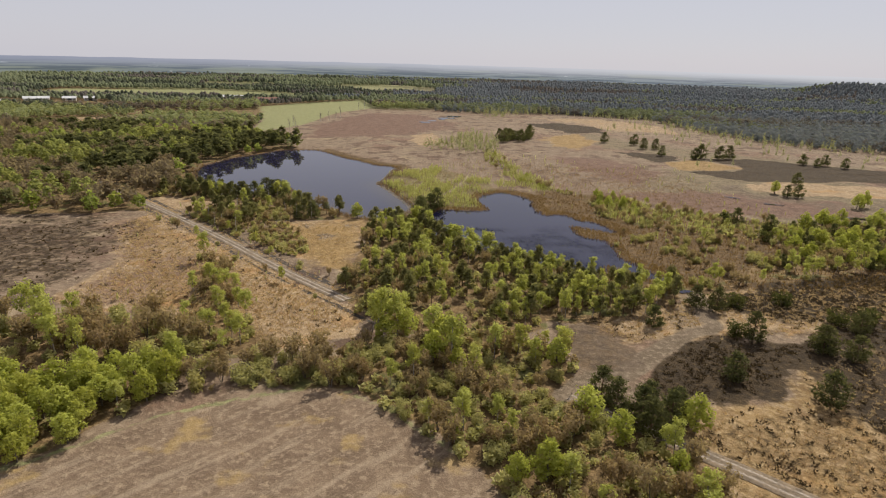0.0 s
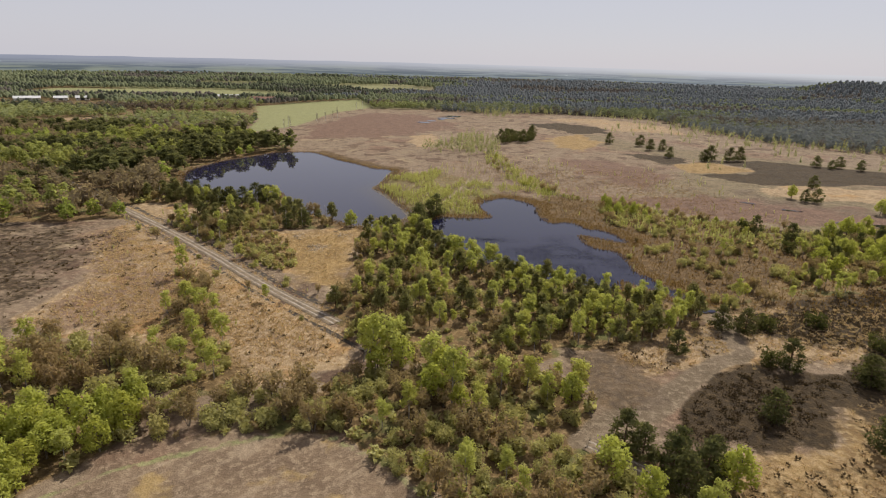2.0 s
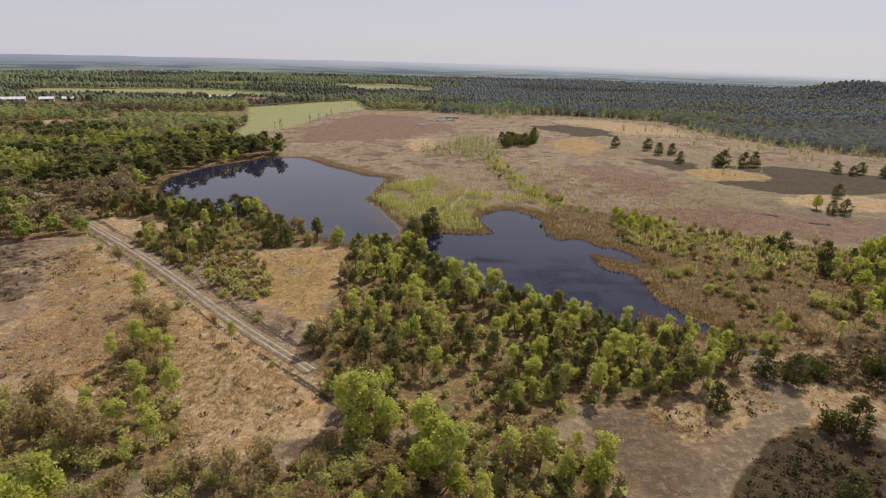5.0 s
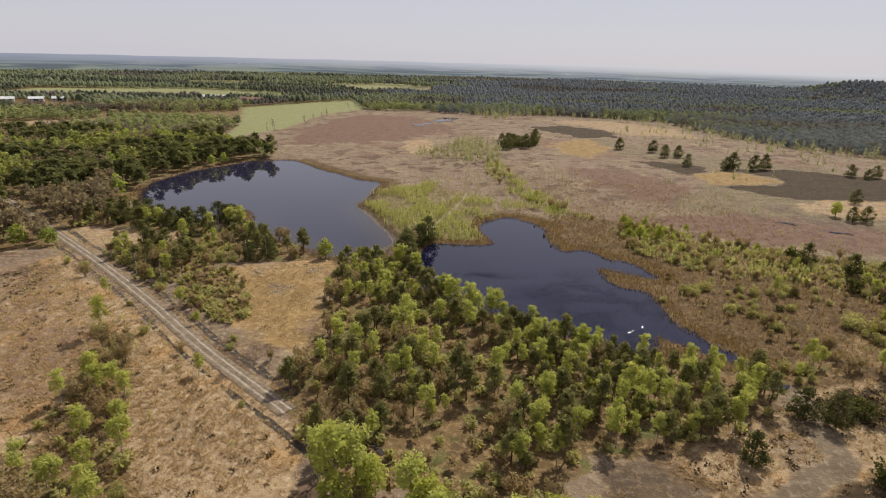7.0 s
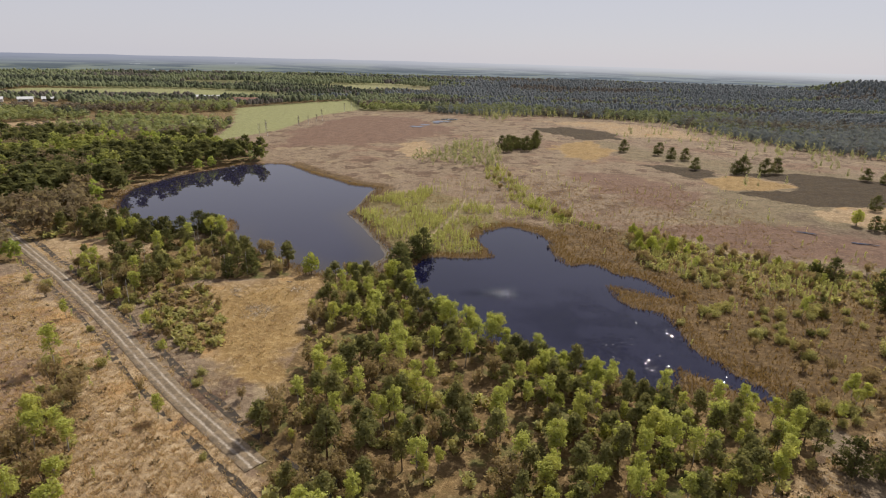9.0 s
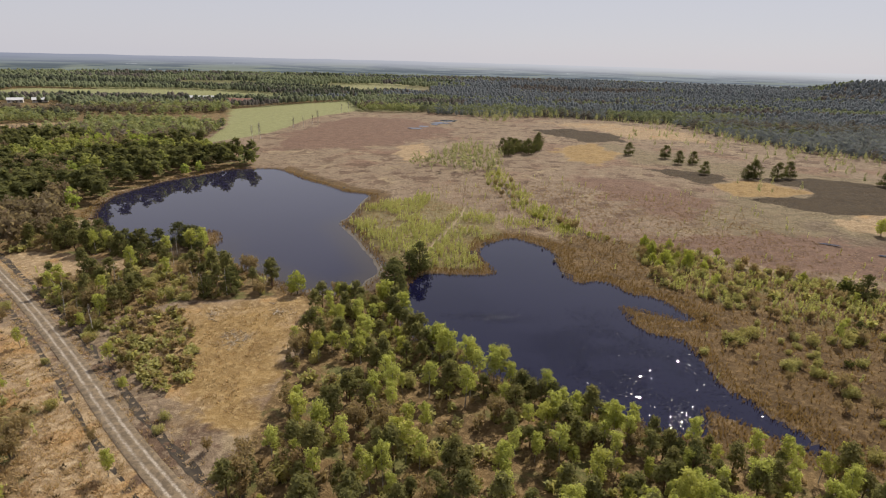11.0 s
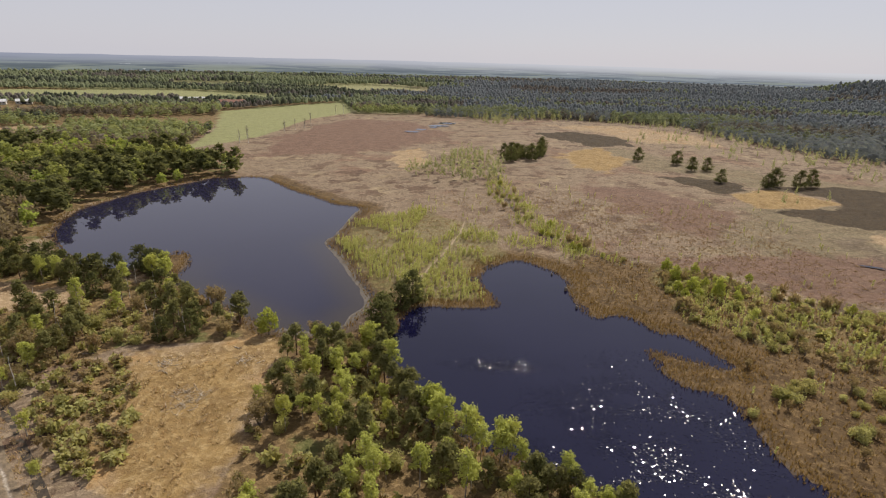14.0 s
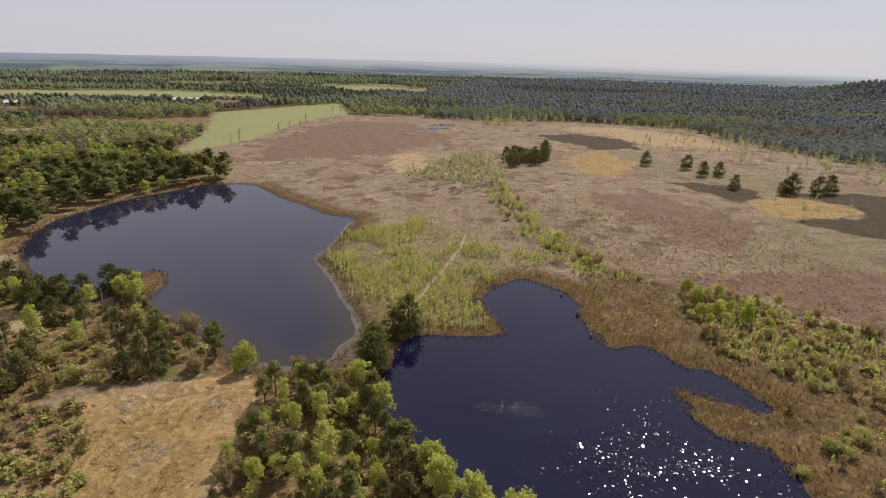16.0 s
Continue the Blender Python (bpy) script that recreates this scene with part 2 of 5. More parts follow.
covers_b = np.stack([
    both(step01(1.5 - line_distance(GX, GY, SANDY) + fbm(GX, GY, 4, 60), -0.8, 0.8), 0.54 * cover(GLADE, 1.5, 2, 17), 0.52 * cover(BARE, 1.0, 1.5, 16), 0.5 * cover(ASH, 1.5, 3, 49), 0.5 * cover(WET_FLAT, 4, 7, 18)),
    np.clip(both(cover(WOOD, 2, 4, 19), cover(THICKET, 2, 3, 20), cover(COPSE, 2, 2, 21), cover(HEDGE, 3, 3, 22), cover(SHORE_WOOD, 2, 3, 23), cover(WEST_WOOD, 3, 3, 24),
                 cover(EAST_WOOD, 3, 3, 25), 0.8 * cover(EAST_BAND, 3, 4, 48), 0.5 * cover(SLASH, 3, 5, 50), 0.55 * cover(EAST_SHRUBS, 3, 4, 26)), 0, 1) * (1 - both(cover(PASTURE, 3, 2, 14), cover(FAR_MEADOW, 3, 2, 14), cover(WEST_PALE, 4, 4, 7), cover(SHORE_GLADE, 2, 3, 51))),
    both(step01(wet_in + 1.4 * (fbm(GX, GY, 5, 61) - 0.3), -1.6, 0.2), step01(depth_in(GX, GY, POND_WEST) + 2.5 * (fbm(GX, GY, 6, 62) - 0.2), -2.8, -0.8) * (GX > -40) * (GY < 285), 0.45 * cover(WET_FLAT, 5, 12, 18), 0.5 * cover(BARE, 1.0, 1.5, 16)),
    0.8 * both(cover(RED_PATCH, 5, 12, 30), cover(RED_PATCH_2, 5, 12, 31), cover(RED_PATCH_3, 5, 10, 41), 0.68 * cover(WEST_BROWN, 8, 14, 53))], axis=-1)


sedge = both(cover(SEDGE, 8, 10, 33), cover(EAST_STRAW_2, 5, 6, 40),  step01(np.where(GX < -70, 3.5, 12) + wet_in, 0, 8) * (wet_in < 0) * 0.9, 0.75 * cover(BARE, 1.5, 2, 16))
covers_c = np.stack([
    sedge,
    both(cover(MOOR_STRAW, 4, 8, 4), cover(MOOR_STRAW_3, 3, 3, 6), cover(GOLD, 4, 6, 34), 0.62 * cover(CLEARING, 4, 8, 44), 0.6 * cover(EAST_STRAW, 3, 8, 35)),
    both(0.55 * cover(SAPLINGS, 3, 4, 36), 0.65 * cover(GREEN_CLUMP, 3, 4, 37), 0.5 * cover(EAST_SHRUBS, 4, 6, 38)),
    0.62 * both(cover(OLIVE_MOOR, 14, 24, 42), cover(OLIVE_MOOR_2, 10, 16, 43))], axis=-1)


# ---- materials ----
class Nodes:
    """A node tree to write materials in, short."""

    def __init__(self, name):
        self.mat = bpy.data.materials.new(name)
        self.mat.use_nodes = True
        self.tree = self.mat.node_tree
        self.tree.nodes.clear()
        self.out = self.tree.nodes.new("ShaderNodeOutputMaterial")
        self.pos = self.add("ShaderNodeNewGeometry").outputs["Position"]

    def add(self, kind, **links):
        node = self.tree.nodes.new(kind)
        for key, value in links.items():
            self.put(node, key, value)
        return node

    def put(self, node, key, value):
        socket = node.inputs[int(key[1:])] if key[0] == "_" else node.inputs[key]
        if isinstance(value, bpy.types.NodeSocket):
            self.tree.links.new(value, socket)
        else:
            socket.default_value = value

    def noise(self, scale, detail=3.0, rough=0.55, vector=None, stretch=None):
        v = vector or self.pos
        if stretch:
            v = self.add("ShaderNodeVectorMath", _0=v, _1=stretch)
            v.operation = "MULTIPLY"
            v = v.outputs[0]
        return self.add("ShaderNodeTexNoise", Vector=v, Scale=scale, Detail=detail, Roughness=rough).outputs["Fac"]

    def calc(self, op, a, b=0.0, c=0.0):
        node = self.add("ShaderNodeMath", _0=a, _1=b, _2=c)
        node.operation = op
        return node.outputs[0]

    def span(self, v, a, b, lo=0.0, hi=1.0):
        node = self.add("ShaderNodeMapRange", _0=v, _1=a, _2=b, _3=lo, _4=hi)
        node.interpolation_type = "SMOOTHSTEP"
        return node.outputs[0]

    def mix(self, fac, a, b, blend="MIX"):
        node = self.tree.nodes.new("ShaderNodeMix")
        node.data_type, node.blend_type = "RGBA", blend
        self.put(node, "_0", fac)
        self.put(node, "_6", (*a, 1) if isinstance(a, tuple) else a)
        self.put(node, "_7", (*b, 1) if isinstance(b, tuple) else b)
        return node.outputs[2]

    def bump(self, height, strength, distance):
        return self.add("ShaderNodeBump", Height=height, Strength=strength, Distance=distance).outputs[0]

    def close(self, shader):
        self.tree.links.new(shader.outputs[0], self.out.inputs[0])
        return self.mat


def attribute(n, name):
    node = n.add("ShaderNodeAttribute")
    node.attribute_name = name
    return node


def ground_material():
    n = Nodes("heath_ground")
    big, mid, fine, grain = n.noise(0.035, 4), n.noise(0.22, 4), n.noise(0.9, 4, 0.65), n.noise(4.5, 3, 0.7)
    rag = n.calc("MULTIPLY", n.calc("SUBTRACT", n.noise(0.5, 5, 0.7), 0.5), 1.1)

    def patch(base, weight, colour, hard=0.16):
        w = n.calc("ADD", weight, n.calc("MULTIPLY", rag, n.span(weight, 0.0, 0.2)))
        return n.mix(n.span(w, 0.5 - hard, 0.5 + hard), base, colour)

    def tone(dark, middle, light, a=mid, b=fine):
        c = n.mix(n.span(a, 0.32, 0.68), dark, middle)
        return n.mix(n.span(b, 0.45, 0.72), c, light)

    a, b = attribute(n, "cover_a"), attribute(n, "cover_b")
    sa = n.add("ShaderNodeSeparateColor", Color=a.outputs["Color"]).outputs
    sb = n.add("ShaderNodeSeparateColor", Color=b.outputs["Color"]).outputs
    moor = tone((0.132, 0.094, 0.062), (0.205, 0.150, 0.101), (0.30, 0.228, 0.155))
    moor = n.mix(n.span(big, 0.52, 0.66), moor, tone((0.125, 0.075, 0.050), (0.185, 0.115, 0.076), (0.24, 0.160, 0.107)))
    moor = n.mix(n.span(n.noise(0.06, 5, 0.6), 0.56, 0.68), moor, tone((0.22, 0.165, 0.096), (0.29, 0.224, 0.138), (0.34, 0.268, 0.172)))
    blot = n.calc("MULTIPLY", n.span(n.noise(0.10, 5, 0.66), 0.525, 0.575, 0.0, 0.95), n.span(n.noise(0.02, 3), 0.34, 0.52, 0.15, 1.0))
    moor = n.mix(blot, moor, tone((0.075, 0.046, 0.031), (0.110, 0.069, 0.045), (0.155, 0.100, 0.066)))
    straw = tone((0.20, 0.135, 0.075), (0.31, 0.22, 0.125), (0.42, 0.32, 0.20))
    straw = n.mix(n.span(n.noise(0.09, 4), 0.54, 0.66), straw, tone((0.24, 0.14, 0.06), (0.33, 0.20, 0.085), (0.38, 0.26, 0.13)))
    heath = tone((0.024, 0.016, 0.008), (0.043, 0.028, 0.013), (0.080, 0.053, 0.024))
    pasture = tone((0.165, 0.172, 0.075), (0.220, 0.222, 0.098), (0.265, 0.258, 0.122))
    mown = tone((0.125, 0.086, 0.056), (0.190, 0.135, 0.088), (0.28, 0.21, 0.14))
    turned = n.add("ShaderNodeVectorRotate", Vector=n.pos, Angle=0.75).outputs[0]
    mown = n.mix(n.span(n.noise(0.5, 4, 0.65, turned, (1.0, 0.12, 1.0)), 0.48, 0.66, 0.0, 0.6), mown, (0.31, 0.24, 0.165))
    mown = n.mix(n.span(n.noise(0.12, 4, 0.6), 0.55, 0.68), mown, tone((0.24, 0.165, 0.07), (0.29, 0.20, 0.09), (0.33, 0.24, 0.12)))
    sand = tone((0.11, 0.082, 0.052), (0.165, 0.124, 0.083), (0.25, 0.195, 0.135))
    litter = tone((0.085, 0.055, 0.024), (0.155, 0.100, 0.043), (0.285, 0.195, 0.097))
    litter = n.mix(n.span(n.noise(0.16, 4), 0.52, 0.66), litter, tone((0.07, 0.075, 0.022), (0.11, 0.11, 0.035), (0.17, 0.15, 0.06)))
    mud = tone((0.062, 0.043, 0.028), (0.090, 0.064, 0.044), (0.130, 0.096, 0.070))
    sc = n.add("ShaderNodeSeparateColor", Color=attribute(n, "cover_c").outputs["Color"]).outputs
    sedge = tone((0.058, 0.035, 0.015), (0.112, 0.069, 0.029), (0.188, 0.124, 0.057))
    gold = tone((0.170, 0.105, 0.040), (0.265, 0.172, 0.068), (0.35, 0.25, 0.120))
    moss = tone((0.12, 0.105, 0.038), (0.175, 0.155, 0.060), (0.24, 0.205, 0.09))
    c = patch(moor, sc[0], sedge, 0.3)
    c = patch(c, attribute(n, "cover_c").outputs["Alpha"], tone((0.105, 0.085, 0.047), (0.165, 0.132, 0.075), (0.24, 0.19, 0.11)), 0.35)
    c = patch(c, sa[0], straw)
    c = patch(c, sc[1], gold, 0.3)
    c = patch(c, sc[2], moss, 0.3)
    c = patch(c, sa[1], heath)
    c = patch(c, sa[2], pasture)
    c = patch(c, b.outputs["Alpha"], tone((0.10, 0.058, 0.042), (0.155, 0.092, 0.064), (0.21, 0.14, 0.095)), 0.3)
    c = patch(c, sb[1], litter)
    c = patch(c, a.outputs["Alpha"], mown)
    c = patch(c, sb[0], sand, 0.25)
    c = patch(c, sb[2], mud, 0.3)
    c = n.mix(n.span(grain, 0.35, 0.7, 0.28, 0.0), c, (0.04, 0.03, 0.02))
    h = n.calc("ADD", n.calc("MULTIPLY", fine, 0.7), n.calc("MULTIPLY", grain, 0.35))
    return n.close(n.add("ShaderNodeBsdfPrincipled", **{"Base Color": c, "Roughness": 0.95, "Specular IOR Level": 0.15, "Normal": n.bump(h, 0.9, 0.45)}))


def water_material():
    n = Nodes("pond_water")
    ripple = n.noise(1.35, 1, 0.4, stretch=(1.0, 0.8, 1.0))
    east = n.span(n.add("ShaderNodeSeparateXYZ", Vector=n.pos).outputs[0], -25.0, 22.0, 0.4, 1.0)
    h = n.calc("MULTIPLY", n.calc("MULTIPLY", ripple, 0.018), east)
    # Blue base colour stands in for reflected sky, paler on the western pond.
    tint = n.mix(n.span(n.noise(0.03, 3), 0.35, 0.65), (0.004, 0.004, 0.018), (0.006, 0.006, 0.022))
    west_sky = n.span(n.add("ShaderNodeSeparateXYZ", Vector=n.pos).outputs[0], -30.0, -10.0, 0.5, 0.0)
    tint = n.mix(west_sky, tint, (0.026, 0.024, 0.042))
    tint = n.mix(n.calc("MULTIPLY", attribute(n, "shallow").outputs["Fac"], 0.8), tint, (0.034, 0.026, 0.019))
    return n.close(n.add("ShaderNodeBsdfPrincipled", **{"Base Color": tint, "Roughness": 0.02, "IOR": 1.33, "Normal": n.bump(h, 0.2, 1.0)}))


def leaf_material(name, dark, light, through_=0.54, per_object=True, spread=0.42):
    n = Nodes(name)
    geo = n.add("ShaderNodeNewGeometry")
    leaf = geo.outputs["Random Per Island"]
    if per_object:
        tree = n.add("ShaderNodeObjectInfo").outputs["Random"]
    else:
        tree = attribute(n, "tint").outputs["Fac"]
    c = n.mix(n.calc("ADD", n.calc("MULTIPLY", leaf, spread), n.calc("MULTIPLY", tree, 1.0 - spread)), dark, light)
    odd = n.calc("FRACT", n.calc("MULTIPLY", tree, 7.31))
    c = n.mix(n.span(odd, 0.6, 1.0, 0.0, 0.32), c, (dark[0] * 1.25, dark[1] * 0.95, dark[2] * 0.9))
    c = n.mix(n.span(n.noise(0.8, 2), 0.4, 0.7, 0.0, 0.35), c, tuple(v * 0.6 for v in dark))
    d = n.add("ShaderNodeBsdfDiffuse", Color=c)
    t = n.add("ShaderNodeBsdfTranslucent", Color=n.mix(0.5, c, (light[0] * 1.15, light[1] * 1.1, light[2] * 0.6)))
    return n.close(n.add("ShaderNodeMixShader", _0=through_, _1=d.outputs[0], _2=t.outputs[0]))


def bark_material(name, dark, light):
    n = Nodes(name)
    c = n.mix(n.span(n.noise(3.0, 4, 0.7, stretch=(1, 1, 0.3)), 0.35, 0.65), dark, light)
    return n.close(n.add("ShaderNodeBsdfPrincipled", **{"Base Color": c, "Roughness": 0.9, "Normal": n.bump(n.noise(12, 3), 0.6, 0.03)}))


def plain_material(name, dark, light, scale=0.6, rough=0.85):
    n = Nodes(name)
    c = n.mix(n.span(n.noise(scale, 4, 0.65), 0.3, 0.7), dark, light)
    return n.close(n.add("ShaderNodeBsdfPrincipled", **{"Base Color": c, "Roughness": rough, "Normal": n.bump(n.noise(scale * 6, 3), 0.4, 0.03)}))


def ripple_material():
    n = Nodes("pond_ripples")
    tint = n.mix(n.span(n.noise(0.03, 3), 0.35, 0.65), (0.004, 0.004, 0.018), (0.006, 0.006, 0.022))
    return n.close(n.add("ShaderNodeBsdfPrincipled", **{"Base Color": tint, "Roughness": 0.075, "IOR": 1.33}))


GROUND, WATER = ground_material(), water_material()
BARK_BIRCH = bark_material("birch_bark", (0.10, 0.085, 0.07), (0.42, 0.38, 0.33))
BARK_PINE = bark_material("pine_bark", (0.055, 0.035, 0.022), (0.17, 0.095, 0.05))
BARK_GREY = bark_material("grey_bark", (0.06, 0.048, 0.036), (0.17, 0.135, 0.10))
LEAF = {
    "birch": ((0.285, 0.305, 0.074), (0.52, 0.535, 0.170)),
    "bright": ((0.25, 0.275, 0.050), (0.47, 0.49, 0.125)),
    "pine": ((0.120, 0.122, 0.052), (0.255, 0.245, 0.102)),
    "olive": ((0.25, 0.242, 0.095), (0.46, 0.435, 0.190)),
    "twig": ((0.215, 0.162, 0.086), (0.365, 0.285, 0.160)),
    "dark": ((0.045, 0.055, 0.018), (0.11, 0.115, 0.038)),
    "pale": ((0.23, 0.24, 0.125), (0.39, 0.39, 0.22)),
    "sapling": ((0.33, 0.345, 0.125), (0.58, 0.575, 0.25)),
}
LEAF["spread"] = ((0.060, 0.068, 0.030), (0.150, 0.152, 0.062))
LEAVES = {k: leaf_material(k + "_leaves", *v) for k, v in LEAF.items()}
MASSED = {k: leaf_material(k + "_mass", *v, per_object=False) for k, v in LEAF.items()}
for k, v in {"birch": ((0.215, 0.235, 0.080), (0.40, 0.42, 0.150)), "bright": ((0.19, 0.225, 0.055), (0.36, 0.41, 0.115)), "pine": ((0.092, 0.100, 0.044), (0.190, 0.192, 0.084)),
             "twig": ((0.165, 0.128, 0.086), (0.275, 0.226, 0.150))}.items():
    MASSED[k + "_wood"] = leaf_material(k + "_wood_mass", *v, per_object=False)
# Pale blue-grey of the far conifers is haze put into their colour.
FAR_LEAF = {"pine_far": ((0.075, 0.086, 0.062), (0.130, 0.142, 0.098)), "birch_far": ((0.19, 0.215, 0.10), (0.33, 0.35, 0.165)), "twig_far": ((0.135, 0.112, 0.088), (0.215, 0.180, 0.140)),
            "hazy_conifer": ((0.155, 0.172, 0.184), (0.195, 0.212, 0.224)), "mixed": ((0.150, 0.172, 0.105), (0.240, 0.262, 0.155)), "brown": ((0.122, 0.110, 0.098), (0.170, 0.154, 0.134))}
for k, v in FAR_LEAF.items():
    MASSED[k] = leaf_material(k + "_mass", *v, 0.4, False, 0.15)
GRASS_STRAW = leaf_material("straw_blades", (0.34, 0.245, 0.14), (0.56, 0.43, 0.27), 0.6, False)
GRASS_REED = leaf_material("reed_blades", (0.112, 0.072, 0.031), (0.250, 0.164, 0.074), 0.5, False)
GRASS_MOOR = leaf_material("moor_blades", (0.22, 0.15, 0.090), (0.36, 0.26, 0.165), 0.55, False)
GRASS_HEATH = leaf_material("heather_sprigs", (0.034, 0.025, 0.014), (0.090, 0.064, 0.035), 0.4, False)


# ---- mesh helpers ----
def tri_mesh(name, verts, tris, mat, tint=None):
    me = bpy.data.meshes.new(name)
    verts, tris = np.ascontiguousarray(verts, np.float32), np.ascontiguousarray(tris, np.int32)
    me.vertices.add(len(verts))
    me.vertices.foreach_set("co", verts.ravel())
    me.loops.add(3 * len(tris))
    me.loops.foreach_set("vertex_index", tris.ravel())
    me.polygons.add(len(tris))
    me.polygons.foreach_set("loop_start", np.arange(0, 3 * len(tris), 3, dtype=np.int32))
    me.update(calc_edges=True)
    me.materials.append(mat)
    if tint is not None:
        me.attributes.new("tint", "FLOAT", "POINT").data.foreach_set("value", np.ascontiguousarray(tint, np.float32))
    return me


def joined(parts):
    verts, tris, n = [], [], 0
    for v, f in parts:
        verts.append(v)
        tris.append(np.asarray(f) + n)
        n += len(v)
    return np.concatenate(verts), np.concatenate(tris)


def tube(points, radii, sides=5):
    """A tapered limb along a bent line."""
    points = [np.asarray(p, float) for p in points]
    verts, tris = [], []
    for k, p in enumerate(points):
        d = points[min(k + 1, len(points) - 1)] - points[max(k - 1, 0)]
        d = d / np.linalg.norm(d)
        u = np.cross(d, (0.31, 0.95, 0.05))
        u /= np.linalg.norm(u)
        w = np.cross(d, u)
        for s in range(sides):
            a = 2 * math.pi * s / sides
            verts.append(p + radii[k] * (math.cos(a) * u + math.sin(a) * w))
    for k in range(len(points) - 1):
        for s in range(sides):
            a, b = k * sides + s, k * sides + (s + 1) % sides
            tris += [(a, b, b + sides), (a, b + sides, a + sides)]
    top = len(verts)
    verts.append(points[-1])
    tris += [(top - sides + s, top - sides + (s + 1) % sides, top) for s in range(sides)]
    return np.array(verts), np.array(tris)


def leaf_cloud(lobes, count, size, rng, hollow=0.5, up=0.35, long=1.0, wild=0.55):
    """Small leaf clumps strewn through the outer part of some rounded lobes."""
    lobes = np.array(lobes, float)
    w = (lobes[:, 3] * lobes[:, 4] * lobes[:, 5]) ** 0.67
    pick = rng.choice(len(lobes), count, p=w / w.sum())
    d = rng.normal(size=(count, 3))
    d /= np.linalg.norm(d, axis=1)[:, None]
    r = hollow + (1.06 - hollow) * rng.random(count) ** 0.7
    r *= np.where(rng.random(count) < 0.14, rng.uniform(1.05, 1.5, count), 1.0)
    p = lobes[pick, :3] + lobes[pick, 3:6] * d * r[:, None]
    nrm = d * 0.5 + rng.normal(size=(count, 3)) * wild + np.array((0, 0, up))
    nrm /= np.linalg.norm(nrm, axis=1)[:, None]
    u = np.cross(nrm, rng.normal(size=(count, 3)))
    u /= np.linalg.norm(u, axis=1)[:, None]
    v = np.cross(nrm, u)
    s = size * rng.uniform(0.6, 1.35, count)[:, None]
    a = p + u * s * 0.75 * long
    b = p - u * s * 0.45 * long + v * s * 0.62
    c = p - u * s * rng.uniform(0.2, 0.6, count)[:, None] - v * s * 0.62
    verts = np.stack([a, b, c], 1).reshape(-1, 3)
    verts[:, 2] = np.maximum(verts[:, 2], 0.05)
    return verts, np.arange(3 * count).reshape(-1, 3)


def strewn(name, template, x, y, z, scale, mats, rng, lift=1.0, tint=None):
    """One mesh of many copies of a small template: what nobody could count."""
    tv, tf = template
    n, k = len(x), len(tv)
    a = rng.random(n) * 2 * math.pi
    ca, sa = np.cos(a)[:, None], np.sin(a)[:, None]
    sx = scale[:, None]
    vx = (tv[None, :, 0] * ca - tv[None, :, 1] * sa) * sx + x[:, None]
    vy = (tv[None, :, 0] * sa + tv[None, :, 1] * ca) * sx + y[:, None]
    vz = tv[None, :, 2] * sx * (lift * rng.uniform(0.85, 1.2, n))[:, None] + z[:, None]
    verts = np.stack([vx, vy, vz], -1).reshape(-1, 3)
    tris = (tf[None] + (np.arange(n) * k)[:, None, None]).reshape(-1, 3)
    t = rng.random(n) if tint is None else tint
    return new(name, tri_mesh(name, verts, tris, mats, np.repeat(t, k)))


def fill(line, spacing, rng, keep=1.0, holes=True):
    """Places strewn over an outline, about so far apart, clear of water and tracks."""
    line = np.array(line, float)
    lo, hi = line.min(0), line.max(0)
    x, y = np.meshgrid(np.arange(lo[0], hi[0], spacing), np.arange(lo[1], hi[1], spacing))
    x = x.ravel() + rng.uniform(-0.55, 0.55, x.size) * spacing
    y = y.ravel() + rng.uniform(-0.55, 0.55, y.size) * spacing
    ok = inside_of(x, y, line) & (rng.random(x.size) < keep)
    ok &= (np.abs(x - 2) < 0.86 * y + 14) & (y > 48) & ~inside_of(x, y, np.array(SHORE_GLADE, float))
    x, y = x[ok], y[ok]
    if holes and len(x):
        ok = clear_of(x, y)
        x, y = x[ok], y[ok]
    return x, y


def clear_of(x, y, water=1.0, track=3.6, sandy=3.0):
    return ((depth_in(x, y, POND_WEST) < -water) & (depth_in(x, y, POND_EAST) < -water)
            & (lane_distance(x, y) > track) & (line_distance(x, y, SANDY) > sandy)
            & (line_distance(x, y, FOOTPATH) > 0.75))


# ---- ground, water, tracks ----
def build_ground():
    rows, cols = GX.shape
    verts = np.stack([GX, GY, GZ], -1).reshape(-1, 3)
    i = (np.arange(rows - 1)[:, None] * cols + np.arange(cols - 1)[None]).ravel()
    tris = np.concatenate([np.stack([i, i + 1, i + 1 + cols], 1), np.stack([i, i + 1 + cols, i + cols], 1)])
    me = tri_mesh("ground", verts, tris, GROUND)
    me.attributes.new("cover_a", "FLOAT_COLOR", "POINT").data.foreach_set("color", covers_a.astype(np.float32).ravel())
    me.attributes.new("cover_b", "FLOAT_COLOR", "POINT").data.foreach_set("color", covers_b.astype(np.float32).ravel())
    me.attributes.new("cover_c", "FLOAT_COLOR", "POINT").data.foreach_set("color", covers_c.astype(np.float32).ravel())
    me.polygons.foreach_set("use_smooth", np.ones(len(tris), bool))
    tagged(new("ground", me), "flat heathland with straw grass, dark heather and peat", "ground", kind="structure")


